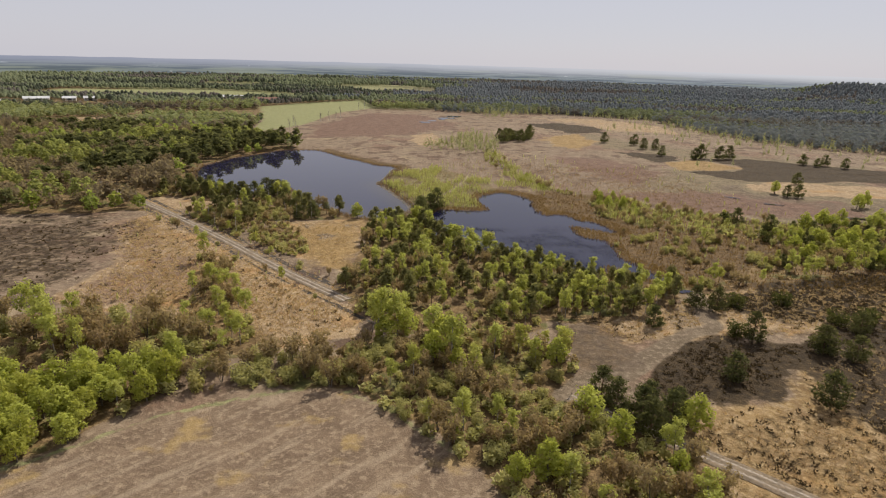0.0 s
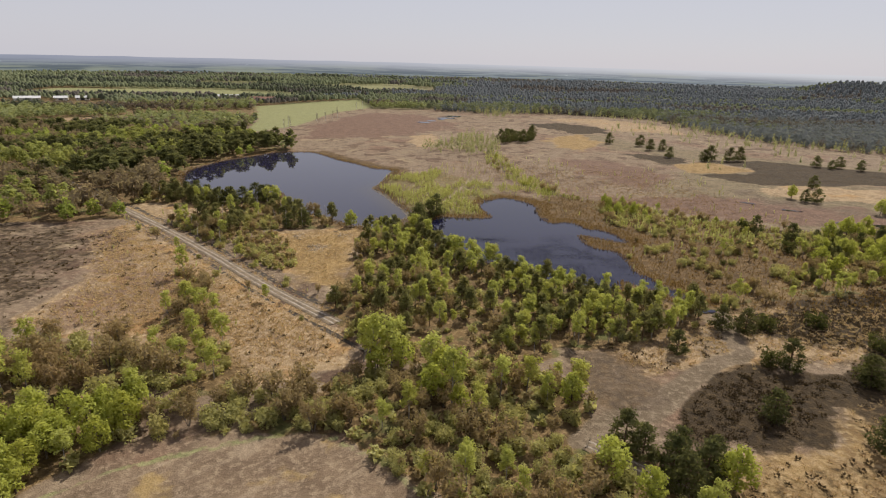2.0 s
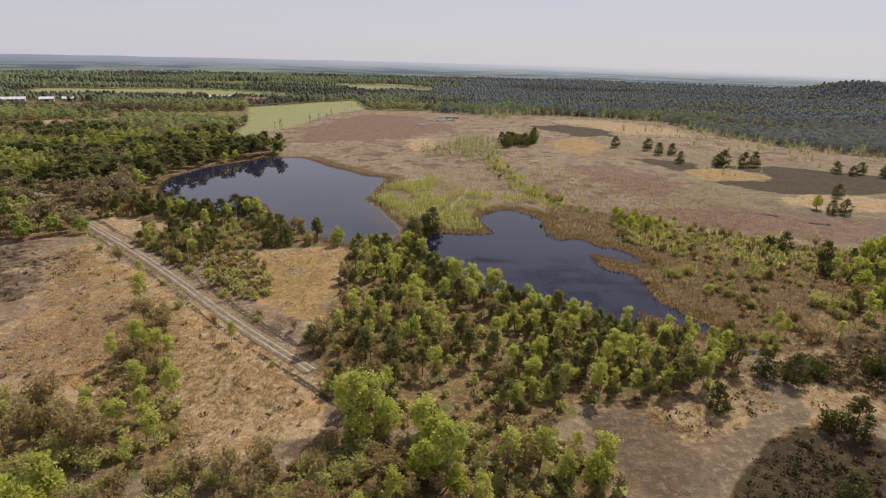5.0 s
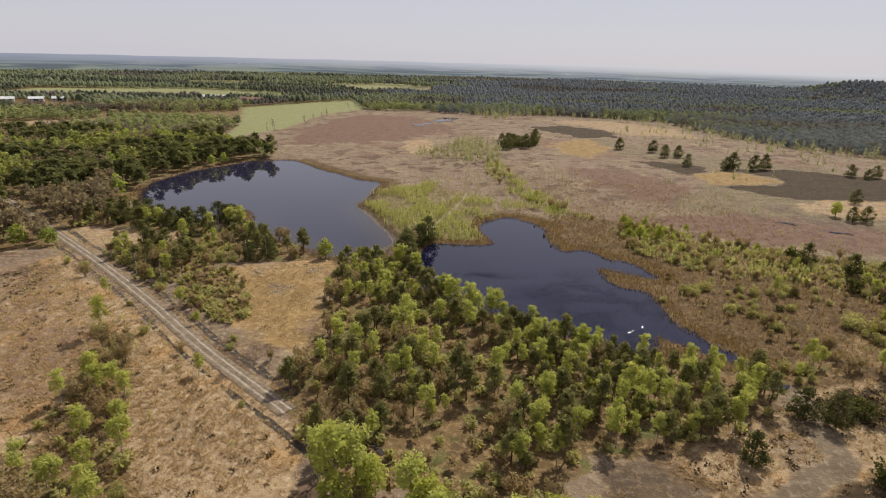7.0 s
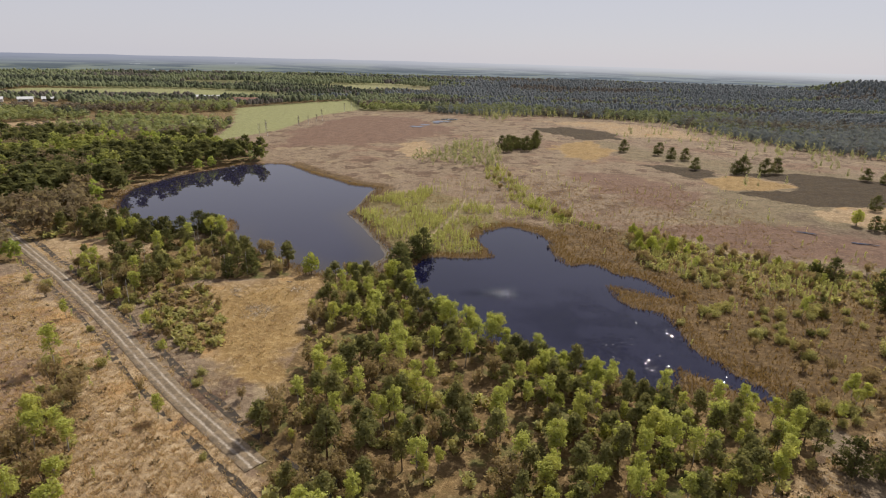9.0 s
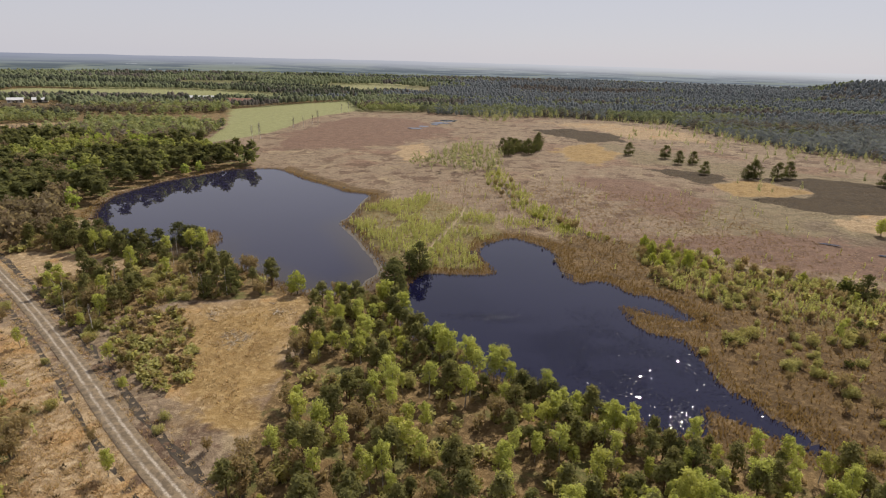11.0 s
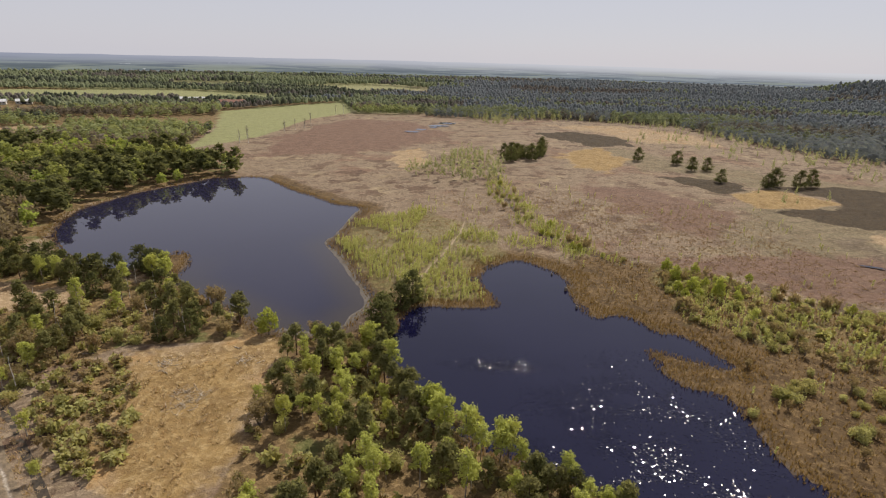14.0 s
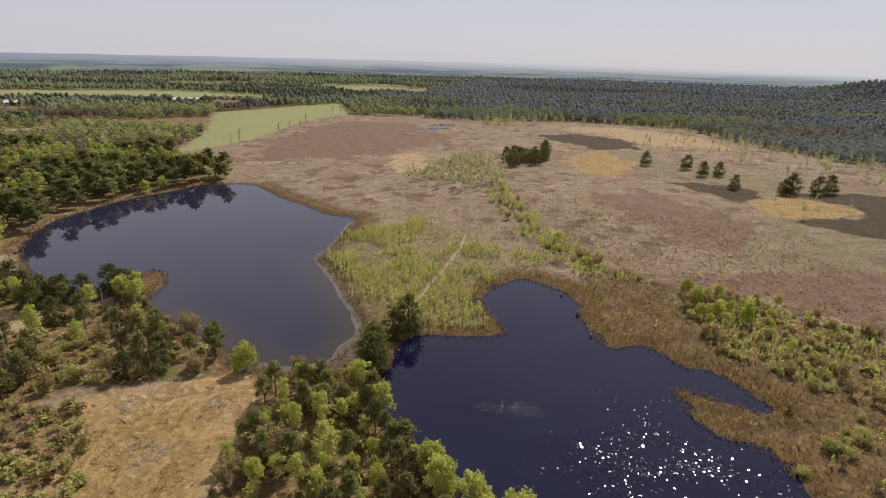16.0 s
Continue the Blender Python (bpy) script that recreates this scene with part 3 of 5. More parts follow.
def build_pond(name, line, label, shelf):
    """The water's sheet, reaching just under the bank; shelf: the side where it is shallow over pale mud, as a plan direction."""
    lo, hi = line.min(0) - 8, line.max(0) + 8
    x, y = np.meshgrid(np.arange(lo[0], hi[0], 2.0), np.arange(lo[1], hi[1], 2.0))
    d = depth_in(x, y, line)
    rows, cols = x.shape
    i = (np.arange(rows - 1)[:, None] * cols + np.arange(cols - 1)[None]).ravel()
    corner = np.stack([i, i + 1, i + 1 + cols, i + cols], 1)
    keep = corner[(d.ravel()[corner] > -3.5).any(1)]
    tris = np.concatenate([keep[:, [0, 1, 2]], keep[:, [0, 2, 3]]])
    used, tris = np.unique(tris, return_inverse=True)
    c = line.mean(0)
    towards = ((x - c[0]) * shelf[0] + (y - c[1]) * shelf[1]).ravel()[used]
    shallow = step01(d.ravel()[used], 11.0, 0.5) * step01(towards, 5.0, 45.0)
    me = tri_mesh(name, np.stack([x.ravel()[used], y.ravel()[used], np.full(len(used), -0.32)], 1), tris.reshape(-1, 3), WATER)
    me.attributes.new("shallow", "FLOAT", "POINT").data.foreach_set("value", shallow.astype(np.float32))
    return tagged(new(name, me), label, "pond", kind="structure")


def track_material():
    n = Nodes("track_gravel")
    across = attribute(n, "across").outputs["Fac"]
    wob = n.calc("MULTIPLY", n.calc("SUBTRACT", n.noise(0.35, 3), 0.5), 0.35)
    rut = n.calc("ABSOLUTE", n.calc("SUBTRACT", n.calc("ABSOLUTE", n.calc("ADD", across, wob)), 0.62))
    bare = n.span(n.calc("ADD", rut, n.calc("MULTIPLY", n.noise(1.4, 4, 0.7), 0.5)), 0.25, 0.58, 1.0, 0.0)
    bare = n.calc("MULTIPLY", bare, n.span(n.noise(0.28, 4, 0.7), 0.34, 0.56, 0.25, 1.0))
    gravel = n.mix(n.span(n.noise(2.5, 4, 0.7), 0.35, 0.65), (0.18, 0.148, 0.112), (0.37, 0.32, 0.262))
    verge = n.mix(n.span(n.noise(0.8, 4, 0.7), 0.35, 0.65), (0.085, 0.062, 0.038), (0.17, 0.124, 0.076))
    return n.close(n.add("ShaderNodeBsdfPrincipled", **{"Base Color": n.mix(bare, verge, gravel), "Roughness": 0.95, "Normal": n.bump(n.noise(3.5, 4), 0.7, 0.12)}))


def build_track(name, line):
    offsets = np.array([-1.6, -1.25, -0.9, -0.65, -0.4, 0.0, 0.4, 0.65, 0.9, 1.25, 1.6])
    rise = np.array([-0.06, 0.05, 0.03, 0.0, 0.04, 0.08, 0.04, 0.0, 0.03, 0.05, -0.06]) + 0.05
    d = np.gradient(line, axis=0)
    d /= np.linalg.norm(d, axis=1)[:, None]
    side = np.stack([d[:, 1], -d[:, 0]], 1)
    verts = [(*(line[k] + side[k] * o), h + max(float(ground_height(line[k:k + 1, 0], line[k:k + 1, 1])[0]), 0)) for k in range(len(line)) for o, h in zip(offsets, rise)]
    m = len(offsets)
    tris = []
    for k in range(len(line) - 1):
        for j in range(m - 1):
            a = k * m + j
            tris += [(a, a + 1, a + 1 + m), (a, a + 1 + m, a + m)]
    me = tri_mesh(name, np.array(verts), np.array(tris)[:, ::-1], track_material())
    me.attributes.new("across", "FLOAT", "POINT").data.foreach_set("value", np.tile(offsets, len(line)).astype(np.float32))
    tagged(new(name, me), "straight two-rut dirt and gravel track across the heath", "track", kind="structure")


def ribbon(name, line, width, mat, label, category, rise, seed, offset=0.0, level=None):
    """A narrow strip along a line, of uneven width, just above the ground."""
    fine = smooth(line, 4, False)
    d = np.gradient(fine, axis=0)
    d /= np.maximum(np.linalg.norm(d, axis=1), 1e-6)[:, None]
    side = np.stack([d[:, 1], -d[:, 0]], 1)
    run = np.cumsum(np.r_[0, np.linalg.norm(np.diff(fine, axis=0), axis=1)])
    mid = fine + side * (offset + 0.5 * (fbm(run, run * 0, 5.0, seed) - 0.5))[:, None]
    half = width * np.clip(1.5 * fbm(run, run * 0 + 9, 6.0, seed + 3, 3) - 0.1, 0.1, 1.2)
    a, b = mid - side * half[:, None], mid + side * half[:, None]
    rows = []
    for p in (a, mid, b):
        rows.append(np.stack([p[:, 0], p[:, 1], ground_height(p[:, 0], p[:, 1]) + rise if level is None else np.full(len(p), level)], 1))
    rows[1][:, 2] -= 0.02 if level is None else 0.0
    verts = np.stack(rows, 1).reshape(-1, 3)
    tris = []
    for k in range(len(fine) - 1):
        for j in range(2):
            q = 3 * k + j
            tris += [(q, q + 1, q + 4), (q, q + 4, q + 3)]
    return tagged(new(name, tri_mesh(name, verts, np.array(tris)[:, ::-1], mat)), label, category, kind="structure")


build_ground()
build_pond("pond_1", POND_WEST, "large dark heath pond with a muddy shallow bank", (0.75, -0.65))
build_pond("pond_2", POND_EAST, "dark heath pond with sun glitter and reeds", (-0.2, 0.0))
def build_ripples():
    """Small tilted wavelets on the open water of the eastern pond, thicker where a breeze touches it."""
    rng = np.random.default_rng(8)
    lo, hi = POND_EAST.min(0), POND_EAST.max(0)
    x, y = rng.uniform(lo[0], hi[0], 420000), rng.uniform(lo[1], hi[1], 420000)
    breeze = np.clip(4.2 * fbm(x, y, 8.0, 801, 3) - 1.75, 0.04, 1.0) * step01(x + 0.25 * (170 - y), 12.0, 34.0) * step01(y, 186.0, 160.0)
    gust = np.exp(-(((x - 13 + 0.3 * (y - 178)) / 5.0) ** 2 + ((y - 177.5) / 1.6) ** 2)) * (0.5 + fbm(x, y, 2.0, 803))
    ok = (depth_in(x, y, POND_EAST) > 0.7) & (rng.random(len(x)) < 0.6 * breeze)
    x, y, gust = x[ok], y[ok], gust[ok]
    gx_, gy_ = rng.uniform(2, 26, 26000), rng.uniform(172, 184, 26000)
    g2 = np.exp(-(((gx_ - 13 + 0.3 * (gy_ - 178)) / 5.0) ** 2 + ((gy_ - 177.5) / 1.5) ** 2))
    ok = rng.random(26000) < g2 * (0.4 + fbm(gx_, gy_, 1.8, 805))
    x, y, gust = np.r_[x, gx_[ok]], np.r_[y, gy_[ok]], np.r_[gust, g2[ok]]
    n = len(x)
    tilt = np.radians(4.5 + 2.0 * np.clip(gust, 0, 1))
    sx, sy = rng.normal(size=n) * tilt, rng.normal(size=n) * tilt
    lean = np.where(gust > 0.05, rng.choice((-1.0, 1.0), n), 0.0) * 0.17      # steep short waves of a gust, both flanks
    sx, sy = sx - 0.7 * lean, sy + 0.7 * lean
    size = rng.uniform(0.12, 0.22, n) * np.where(gust > 0.05, 0.6, 1.0)
    turn = rng.random(n) * math.pi
    corners = []
    for k in range(4):
        a = turn + k * math.pi / 2
        r = size * (1.0 if k % 2 else 0.6)
        dx, dy = np.cos(a) * r, np.sin(a) * r
        corners.append(np.stack([x + dx, y + dy, -0.292 + sx * dx + sy * dy], 1))
    verts = np.stack(corners, 1).reshape(-1, 3)
    i = np.arange(n)[:, None] * 4
    tris = np.concatenate([i + np.array([[0, 1, 2]]), i + np.array([[0, 2, 3]])])
    tagged(new("ripples", tri_mesh("ripples", verts, tris, ripple_material())), "small wind ripples glittering on the dark pond", "ripples", kind="stuff")


build_ripples()
build_track("track_1", TRACK)
build_track("track_2", TRACK_EAST)
# Dark strips laid over the ground stand in for shade in the ditches.
DITCH_SHADE = plain_material("ditch_shade", (0.018, 0.013, 0.009), (0.05, 0.036, 0.022), 1.2, 0.98)
FOAM = plain_material("pale_foam", (0.050, 0.040, 0.031), (0.098, 0.082, 0.066), 0.9, 0.9)
fine_track = smooth(np.concatenate([TRACK, [(-14, 111.5), (-8, 106)]]), 4, False)
ribbon("ditch_1", fine_track, 0.6, DITCH_SHADE, "narrow ditch beside the track, its shade a flat dark strip", "ditch", 0.06, 11, 3.3)
ribbon("ditch_2", fine_track, 0.8, DITCH_SHADE, "narrow ditch beside the track, its shade a flat dark strip", "ditch", 0.06, 12, -3.5)
ribbon("ditch_3", smooth(DITCH, 3, False), 0.7, DITCH_SHADE, "old overgrown ditch across the moor", "ditch", 0.07, 13)
BEATEN = plain_material("beaten_straw", (0.17, 0.125, 0.075), (0.27, 0.205, 0.13), 1.5, 0.95)
ribbon("footpath", FOOTPATH, 0.36, BEATEN, "narrow trodden path of pale straw through the saplings", "path", 0.08, 15)
east_bank = POND_WEST[int(len(POND_WEST) * 0.41):int(len(POND_WEST) * 0.75)]
ribbon("foam_line", smooth(east_bank, 2, False), 1.15, FOAM, "strip of grey-brown drying mud along the bank", "shoreline", 0.0, 14, 0.2, -0.305)


# ---- trees ----
def tree_forms(kind, seed, detail=1.0):
    """Trunk and crown of one tree, about its true size, as two meshes' numbers."""
    rng = np.random.default_rng(seed)
    limbs, lobes = [], []
    if kind == "birch":
        h = rng.uniform(6.6, 8.0)
        bend = rng.normal(size=2) * 0.3
        stem = [(0, 0, -0.3), (bend[0] * 0.5, bend[1] * 0.5, h * 0.4), (bend[0], bend[1], h * 0.75), (bend[0] * 1.2, bend[1] * 1.2, h * 0.95)]
        limbs.append(tube(stem, (0.11, 0.085, 0.05, 0.012), 6))
        for k in range(12):
            f = 0.38 + 0.56 * k / 11
            a = k * 2.4 + rng.uniform(-0.6, 0.6)
            reach = (1.95 - 2.3 * abs(f - 0.6)) * rng.uniform(0.45, 1.25)
            p = np.array((bend[0] * f, bend[1] * f, h * f))
            q = p + np.array((math.cos(a) * reach, math.sin(a) * reach, reach * 0.5))
            limbs.append(tube([p, (p + q) / 2 + (0, 0, 0.1), q], (0.035, 0.024, 0.008), 3))
            r = rng.uniform(0.45, 0.95)
            lobes.append((*(p * 0.25 + q * 0.75), r, r, r * 0.85))
        lobes.append((*stem[-1], 0.6, 0.6, 0.8))
        crown = leaf_cloud(lobes, int(1050 * detail), 0.25 / detail ** 0.5, rng, 0.3, 0.45)
    elif kind == "bright":
        h = rng.uniform(7.5, 9.0)
        limbs.append(tube([(0, 0, -0.3), (0.1, 0.05, h * 0.35), (0.15, -0.1, h * 0.7)], (0.2, 0.15, 0.05), 6))
        for k in range(13):
            f = 0.2 + 0.7 * (k + rng.random()) / 13
            a = k * 2.4 + rng.uniform(-0.4, 0.4)
            reach = (2.7 - 2.9 * abs(f - 0.45)) * rng.uniform(0.7, 1.1)
            p = np.array((0.1, 0, h * f * 0.72))
            q = p + np.array((math.cos(a) * reach, math.sin(a) * reach, reach * 0.4 + 0.9 * f))
            limbs.append(tube([p, (p + q) / 2 + (0, 0, 0.15), q], (0.06, 0.04, 0.012), 3))
            r = rng.uniform(0.75, 1.3)
            lobes.append((*(p * 0.2 + q * 0.8), r, r, r * 0.85))
        lobes.append((0.1, 0, h * 0.88, 0.9, 0.9, 0.9))
        crown = leaf_cloud(lobes, int(1250 * detail), 0.35 / detail ** 0.5, rng, 0.5, 0.5)
    elif kind in ("pine", "spread"):
        spread = kind == "spread"
        h = rng.uniform(6.2, 7.6)
        b = rng.normal(size=2) * 0.3
        limbs.append(tube([(0, 0, -0.3), (b[0] * 0.4, b[1] * 0.4, h * 0.45), (b[0], b[1], h * 0.9)], (0.17, 0.12, 0.035), 6))
        for k in range(16 if spread else 12):
            low = 0.05 if spread else 0.34
            f = low + (0.92 - low) * (k + rng.random()) / (16 if spread else 12)
            a = k * 2.4 + rng.uniform(-0.5, 0.5)
            reach = ((3.2 if spread else 2.2) - (3.0 if spread else 1.9) * max(f - 0.5, 0) / 0.45) * rng.uniform(0.6, 1.1)
            p = np.array((b[0] * f, b[1] * f, h * f))
            q = p + np.array((math.cos(a) * reach, math.sin(a) * reach, 0.25 * reach + 0.1))
            limbs.append(tube([p, (p + q) / 2 - (0, 0, 0.1), q], (0.05, 0.035, 0.012), 3))
            r = rng.uniform(0.7, 1.1) * (1.25 if spread else 1.0)
            lobes.append((*(p * 0.3 + q * 0.7), r, r, r * 0.62))
        lobes.append((b[0], b[1], h * 0.93, 1.0, 1.0, 0.6))
        if spread:
            lobes += [(1.7 * math.cos(k * 1.26), 1.7 * math.sin(k * 1.26), 1.3, 1.2, 1.2, 0.9) for k in range(5)]
        crown = leaf_cloud(lobes, int((1450 if spread else 1000) * detail), 0.26 / detail ** 0.5, rng, 0.15, 0.6, 1.5)
    elif kind == "twig":
        h = rng.uniform(4.5, 6.3)
        for s in range(4):
            a0 = s * 1.7 + rng.random()
            top = np.array((math.cos(a0) * h * 0.26, math.sin(a0) * h * 0.26, h * rng.uniform(0.7, 0.92)))
            limbs.append(tube([(0.1 * math.cos(a0), 0.1 * math.sin(a0), -0.3), top * (0.45, 0.45, 0.5), top], (0.085, 0.06, 0.012), 5))
            for k in range(7):
                f = 0.35 + 0.6 * k / 6
                a = k * 2.4 + rng.random()
                p = top * (f, f, f)
                q = p + np.array((math.cos(a) * 1.2, math.sin(a) * 1.2, rng.uniform(0.6, 1.1))) * (1.2 - 0.6 * f)
                limbs.append(tube([p, q], (0.026, 0.006), 3))
                r = rng.uniform(0.55, 0.9)
                lobes.append((*(p * 0.3 + q * 0.7), r, r, r * 1.1))
        crown = leaf_cloud(lobes, int(680 * detail), 0.23 / detail ** 0.5, rng, 0.1, 0.3, 1.9)
    else:
        h = rng.uniform(2.6, 3.4)
        for s in range(8):
            a = s * 2.4 + rng.random()
            reach = rng.uniform(0.5, 1.7)
            q = np.array((math.cos(a) * reach, math.sin(a) * reach, h * rng.uniform(0.5, 0.85)))
            limbs.append(tube([(0.12 * math.cos(a), 0.12 * math.sin(a), -0.25), q * (0.45, 0.45, 0.6), q], (0.05, 0.035, 0.01), 4))
            r = rng.uniform(0.7, 1.1)
            lobes.append((*q, r, r, r * 0.8))
            lobes.append((q[0] * 0.85, q[1] * 0.85, q[2] * 0.45, r * 0.95, r * 0.95, q[2] * 0.5))
        crown = leaf_cloud(lobes, int(760 * detail), 0.265 / detail ** 0.5, rng, 0.45, 0.45)
    return joined(limbs), crown


KINDS = {
    "birch": ("birch_tree", "tree", BARK_BIRCH, "slender young birch with fresh yellow-green spring leaves", "birches of the heath"),
    "bright": ("broadleaf_tree", "tree", BARK_GREY, "rounded broadleaf tree in bright fresh green leaf", "broadleaf trees of the heath"),
    "pine": ("pine_tree", "tree", BARK_PINE, "dark green Scots pine with a flat clumpy crown", "pines of the heath"),
    "twig": ("bare_tree", "tree", BARK_GREY, "brown many-stemmed tree still bare of leaves", "bare trees of the heath"),
    "olive": ("willow_shrub", "shrub", BARK_GREY, "low rounded willow shrub with grey-green leaves", "willow shrubs of the heath"),
    "spread": ("solitary_pine", "tree", BARK_PINE, "broad dark Scots pine standing free on the heath", "free-standing pines of the heath"),
    "dark": ("juniper_bush", "bush", BARK_GREY, "dense dark evergreen bush on the heath", "dark bushes of the heath"),
}
FORMS = {}


def plant(kind, x, y, size=1.0, turn=0.0, seed=0, lift=1.0, slim=1.0):
    """One tree or shrub as a thing: its base with a trunk and a crown."""
    name, category, bark, label, group = KINDS[kind]
    variants = FORMS.setdefault(kind, [])
    z = float(ground_height(np.array([x]), np.array([y]))[0])
    m = pose(x, y, z, 0, 0, turn) @ Matrix.Diagonal((size * slim, size * slim, size * lift, 1))
    if len(variants) < 4:
        trunk, crown = tree_forms(kind, 100 * len(kind) + 7 * len(variants) + 3)
        base = tagged(new(name), label, category, group)
        for part_name, form, mat in (("trunk" if category == "tree" else "stem", trunk, bark), ("crown" if category == "tree" else "foliage", crown, LEAVES[kind])):
            new(part_name, tri_mesh(part_name, *form, mat)).parent = base
        base.matrix_basis = m
        variants.append(base)
        return base
    source = variants[seed % 4]
    made = copy_thing(source, Matrix.Identity(4))
    made.matrix_basis = m
    return made


def plant_all(x, y, kinds, weights, rng, sizes=(0.75, 1.2), patchy=14.0, seed=0, drift=None, slim=1.0):
    """Trees over given places, in loose groups of one kind; drift: the plan direction, start and width over which the kinds follow one another."""
    cum = np.cumsum(weights) / sum(weights)
    v = np.clip((fbm(x, y, patchy, 70 + seed, 2) - 0.5) * 1.9 + 0.5 + rng.normal(size=len(x)) * 0.20, 0, 0.9999)
    if drift:
        v = np.clip(0.42 * v + 0.58 * (x * drift[0] + y * drift[1] - drift[2]) / drift[3] + rng.normal(size=len(x)) * 0.1, 0, 0.9999)
    for k in range(len(x)):
        kind = kinds[int(np.searchsorted(cum, v[k]))]
        plant(kind, float(x[k]), float(y[k]), float(rng.uniform(*sizes)), float(rng.uniform(0, 360)), int(rng.integers(1000)), float(rng.uniform(0.9, 1.15)), slim)


SHORE_SCRUB = [(60, 138), (58, 152), (55, 166), (58, 180), (70, 176), (90, 174), (100, 160), (90, 150), (76, 142)]
TRACKSIDE = [(-86, 188), (-72, 185), (-62, 176), (-59, 166), (-63, 163), (-82, 180)]
EAST_MIDDLE = [(66, 150), (70, 170), (88, 176), (116, 174), (116, 152), (90, 146), (76, 144)]
BELT = [(-90, 46), (-56, 61), (-48, 69.5), (-41, 76), (-43, 86), (-58, 83), (-90, 76)]
WILLOWS = [(-43, 77), (-36, 79.5), (-20, 84.5), (-13, 83), (-9, 88), (-14, 94), (-24, 94), (-36, 91), (-46, 90)]
COPSE_BACK = [(-140, 80), (-62, 85), (-47, 89), (-42, 92), (-56, 106), (-85, 108), (-140, 104)]


def clumps(line, spacing, rng, keep, across, bare):
    """Places in close patches with open ground between them."""
    x, y = fill(line, spacing, rng, keep)
    ok = fbm(x, y, across, 610, 2) + rng.normal(size=len(x)) * 0.04 > bare
    return x[ok], y[ok]


def thinned(line, spacing, rng, keep):
    """The wood's trees: close on the pond's side, with open gaps towards the clearing and the track."""
    x, y = fill(line, spacing, rng, keep)
    open_side = step01(0.75 * x + 0.55 * y, 92.0, 66.0)
    ok = fbm(x, y, 7.0, 640, 2) + rng.normal(size=len(x)) * 0.05 > 0.30 + 0.17 * open_side
    return x[ok], y[ok]


def plant_wood(x, y, rng):
    """The mixed wood by the eastern pond: bare trees and pines towards the clearing, more birches towards the sandy glade."""
    side = step01(0.8 * x + 0.35 * y, 22.0, 70.0)
    patch = fbm(x, y, 9.0, 650, 2) - 0.5
    for k in range(len(x)):
        birch = 0.13 + 0.47 * side[k] + 1.1 * patch[k]
        pine = 0.32 + 0.08 * side[k]
        v = rng.random()
        kind = "birch" if v < birch else "pine" if v < birch + pine else "olive" if v > 0.94 else "twig"
        plant(kind, float(x[k]), float(y[k]), float(rng.uniform(0.46, 0.92)) * (0.9 if kind == "birch" else 1.0), float(rng.uniform(0, 360)), int(rng.integers(1000)), float(rng.uniform(0.85, 1.15)), float(rng.uniform(0.85, 1.05)))


rng = np.random.default_rng(5)
plant_wood(*thinned(WOOD, 2.6, rng, 0.92), rng)
plant_all(*fill(THICKET, 3.1, rng, 0.9), ("olive", "twig", "birch", "olive", "twig", "bright"), (2.6, 2.2, 1.4, 2.6, 2.2, 0.3), rng, (0.5, 0.98), 7, 2)
plant_all(*fill(BELT, 3.4, rng, 0.95), ("bright", "birch", "bright"), (3, 0.6, 3), rng, (0.62, 0.9), 16, 3)
plant_all(*fill(WILLOWS, 2.9, rng, 0.85), ("twig", "olive", "olive", "birch"), (1.2, 2, 2, 0.7), rng, (0.6, 1.0), 10, 11)
plant_all(*fill(COPSE_BACK, 4.0, rng, 0.95), ("twig", "olive", "twig", "birch"), (2, 1.6, 2, 0.8), rng, (0.85, 1.2), 12, 8)
plant_all(*fill(HEDGE, 4.0, rng, 0.75), ("twig", "birch", "olive", "pine"), (2, 2, 1.5, 1), rng, (0.6, 0.95), 8, 4)
plant_all(*fill(SHORE_WOOD, 4.3, rng, 0.85), ("pine", "twig", "birch", "pine", "spread", "olive"), (3.0, 1.6, 0.9, 2.6, 1.6, 0.6), rng, (0.6, 0.92), 9, 5)
plant_all(*fill(TRACKSIDE, 3.0, rng, 0.9), ("twig", "olive", "birch", "twig"), (2, 1.2, 1, 2), rng, (0.45, 0.8), 8, 10)
plant_all(*clumps(EAST_SHRUBS, 2.5, rng, 0.9, 8.0, 0.50), ("twig", "olive", "birch", "olive", "twig"), (1.4, 2.4, 0.8, 2.2, 0.9), rng, (0.28, 0.62), 9, 6)
plant_all(*fill(GREEN_CLUMP, 3.0, rng, 0.9), ("olive", "bright", "birch"), (1, 1, 1), rng, (0.35, 0.6), 9, 9)
plant_all(*fill(EAST_WOOD, 4.8, rng, 0.8), ("birch", "bright", "spread", "bright", "olive"), (1.5, 1.8, 1.2, 1.5, 1.2), rng, (0.5, 0.85), 9, 7)
plant_all(*clumps(EAST_MIDDLE, 2.8, rng, 0.9, 7.0, 0.47), ("olive", "twig", "birch", "spread", "olive", "twig"), (1.8, 1.2, 1.2, 1.0, 1.4, 1.0), rng, (0.36, 0.68), 7, 14)
plant_all(*clumps(EAST_BAND, 2.8, rng, 0.95, 7.0, 0.42), ("olive", "birch", "spread", "birch", "olive", "twig"), (1.6, 1.8, 0.6, 1.6, 1.2, 1.0), rng, (0.38, 0.7), 8, 13)
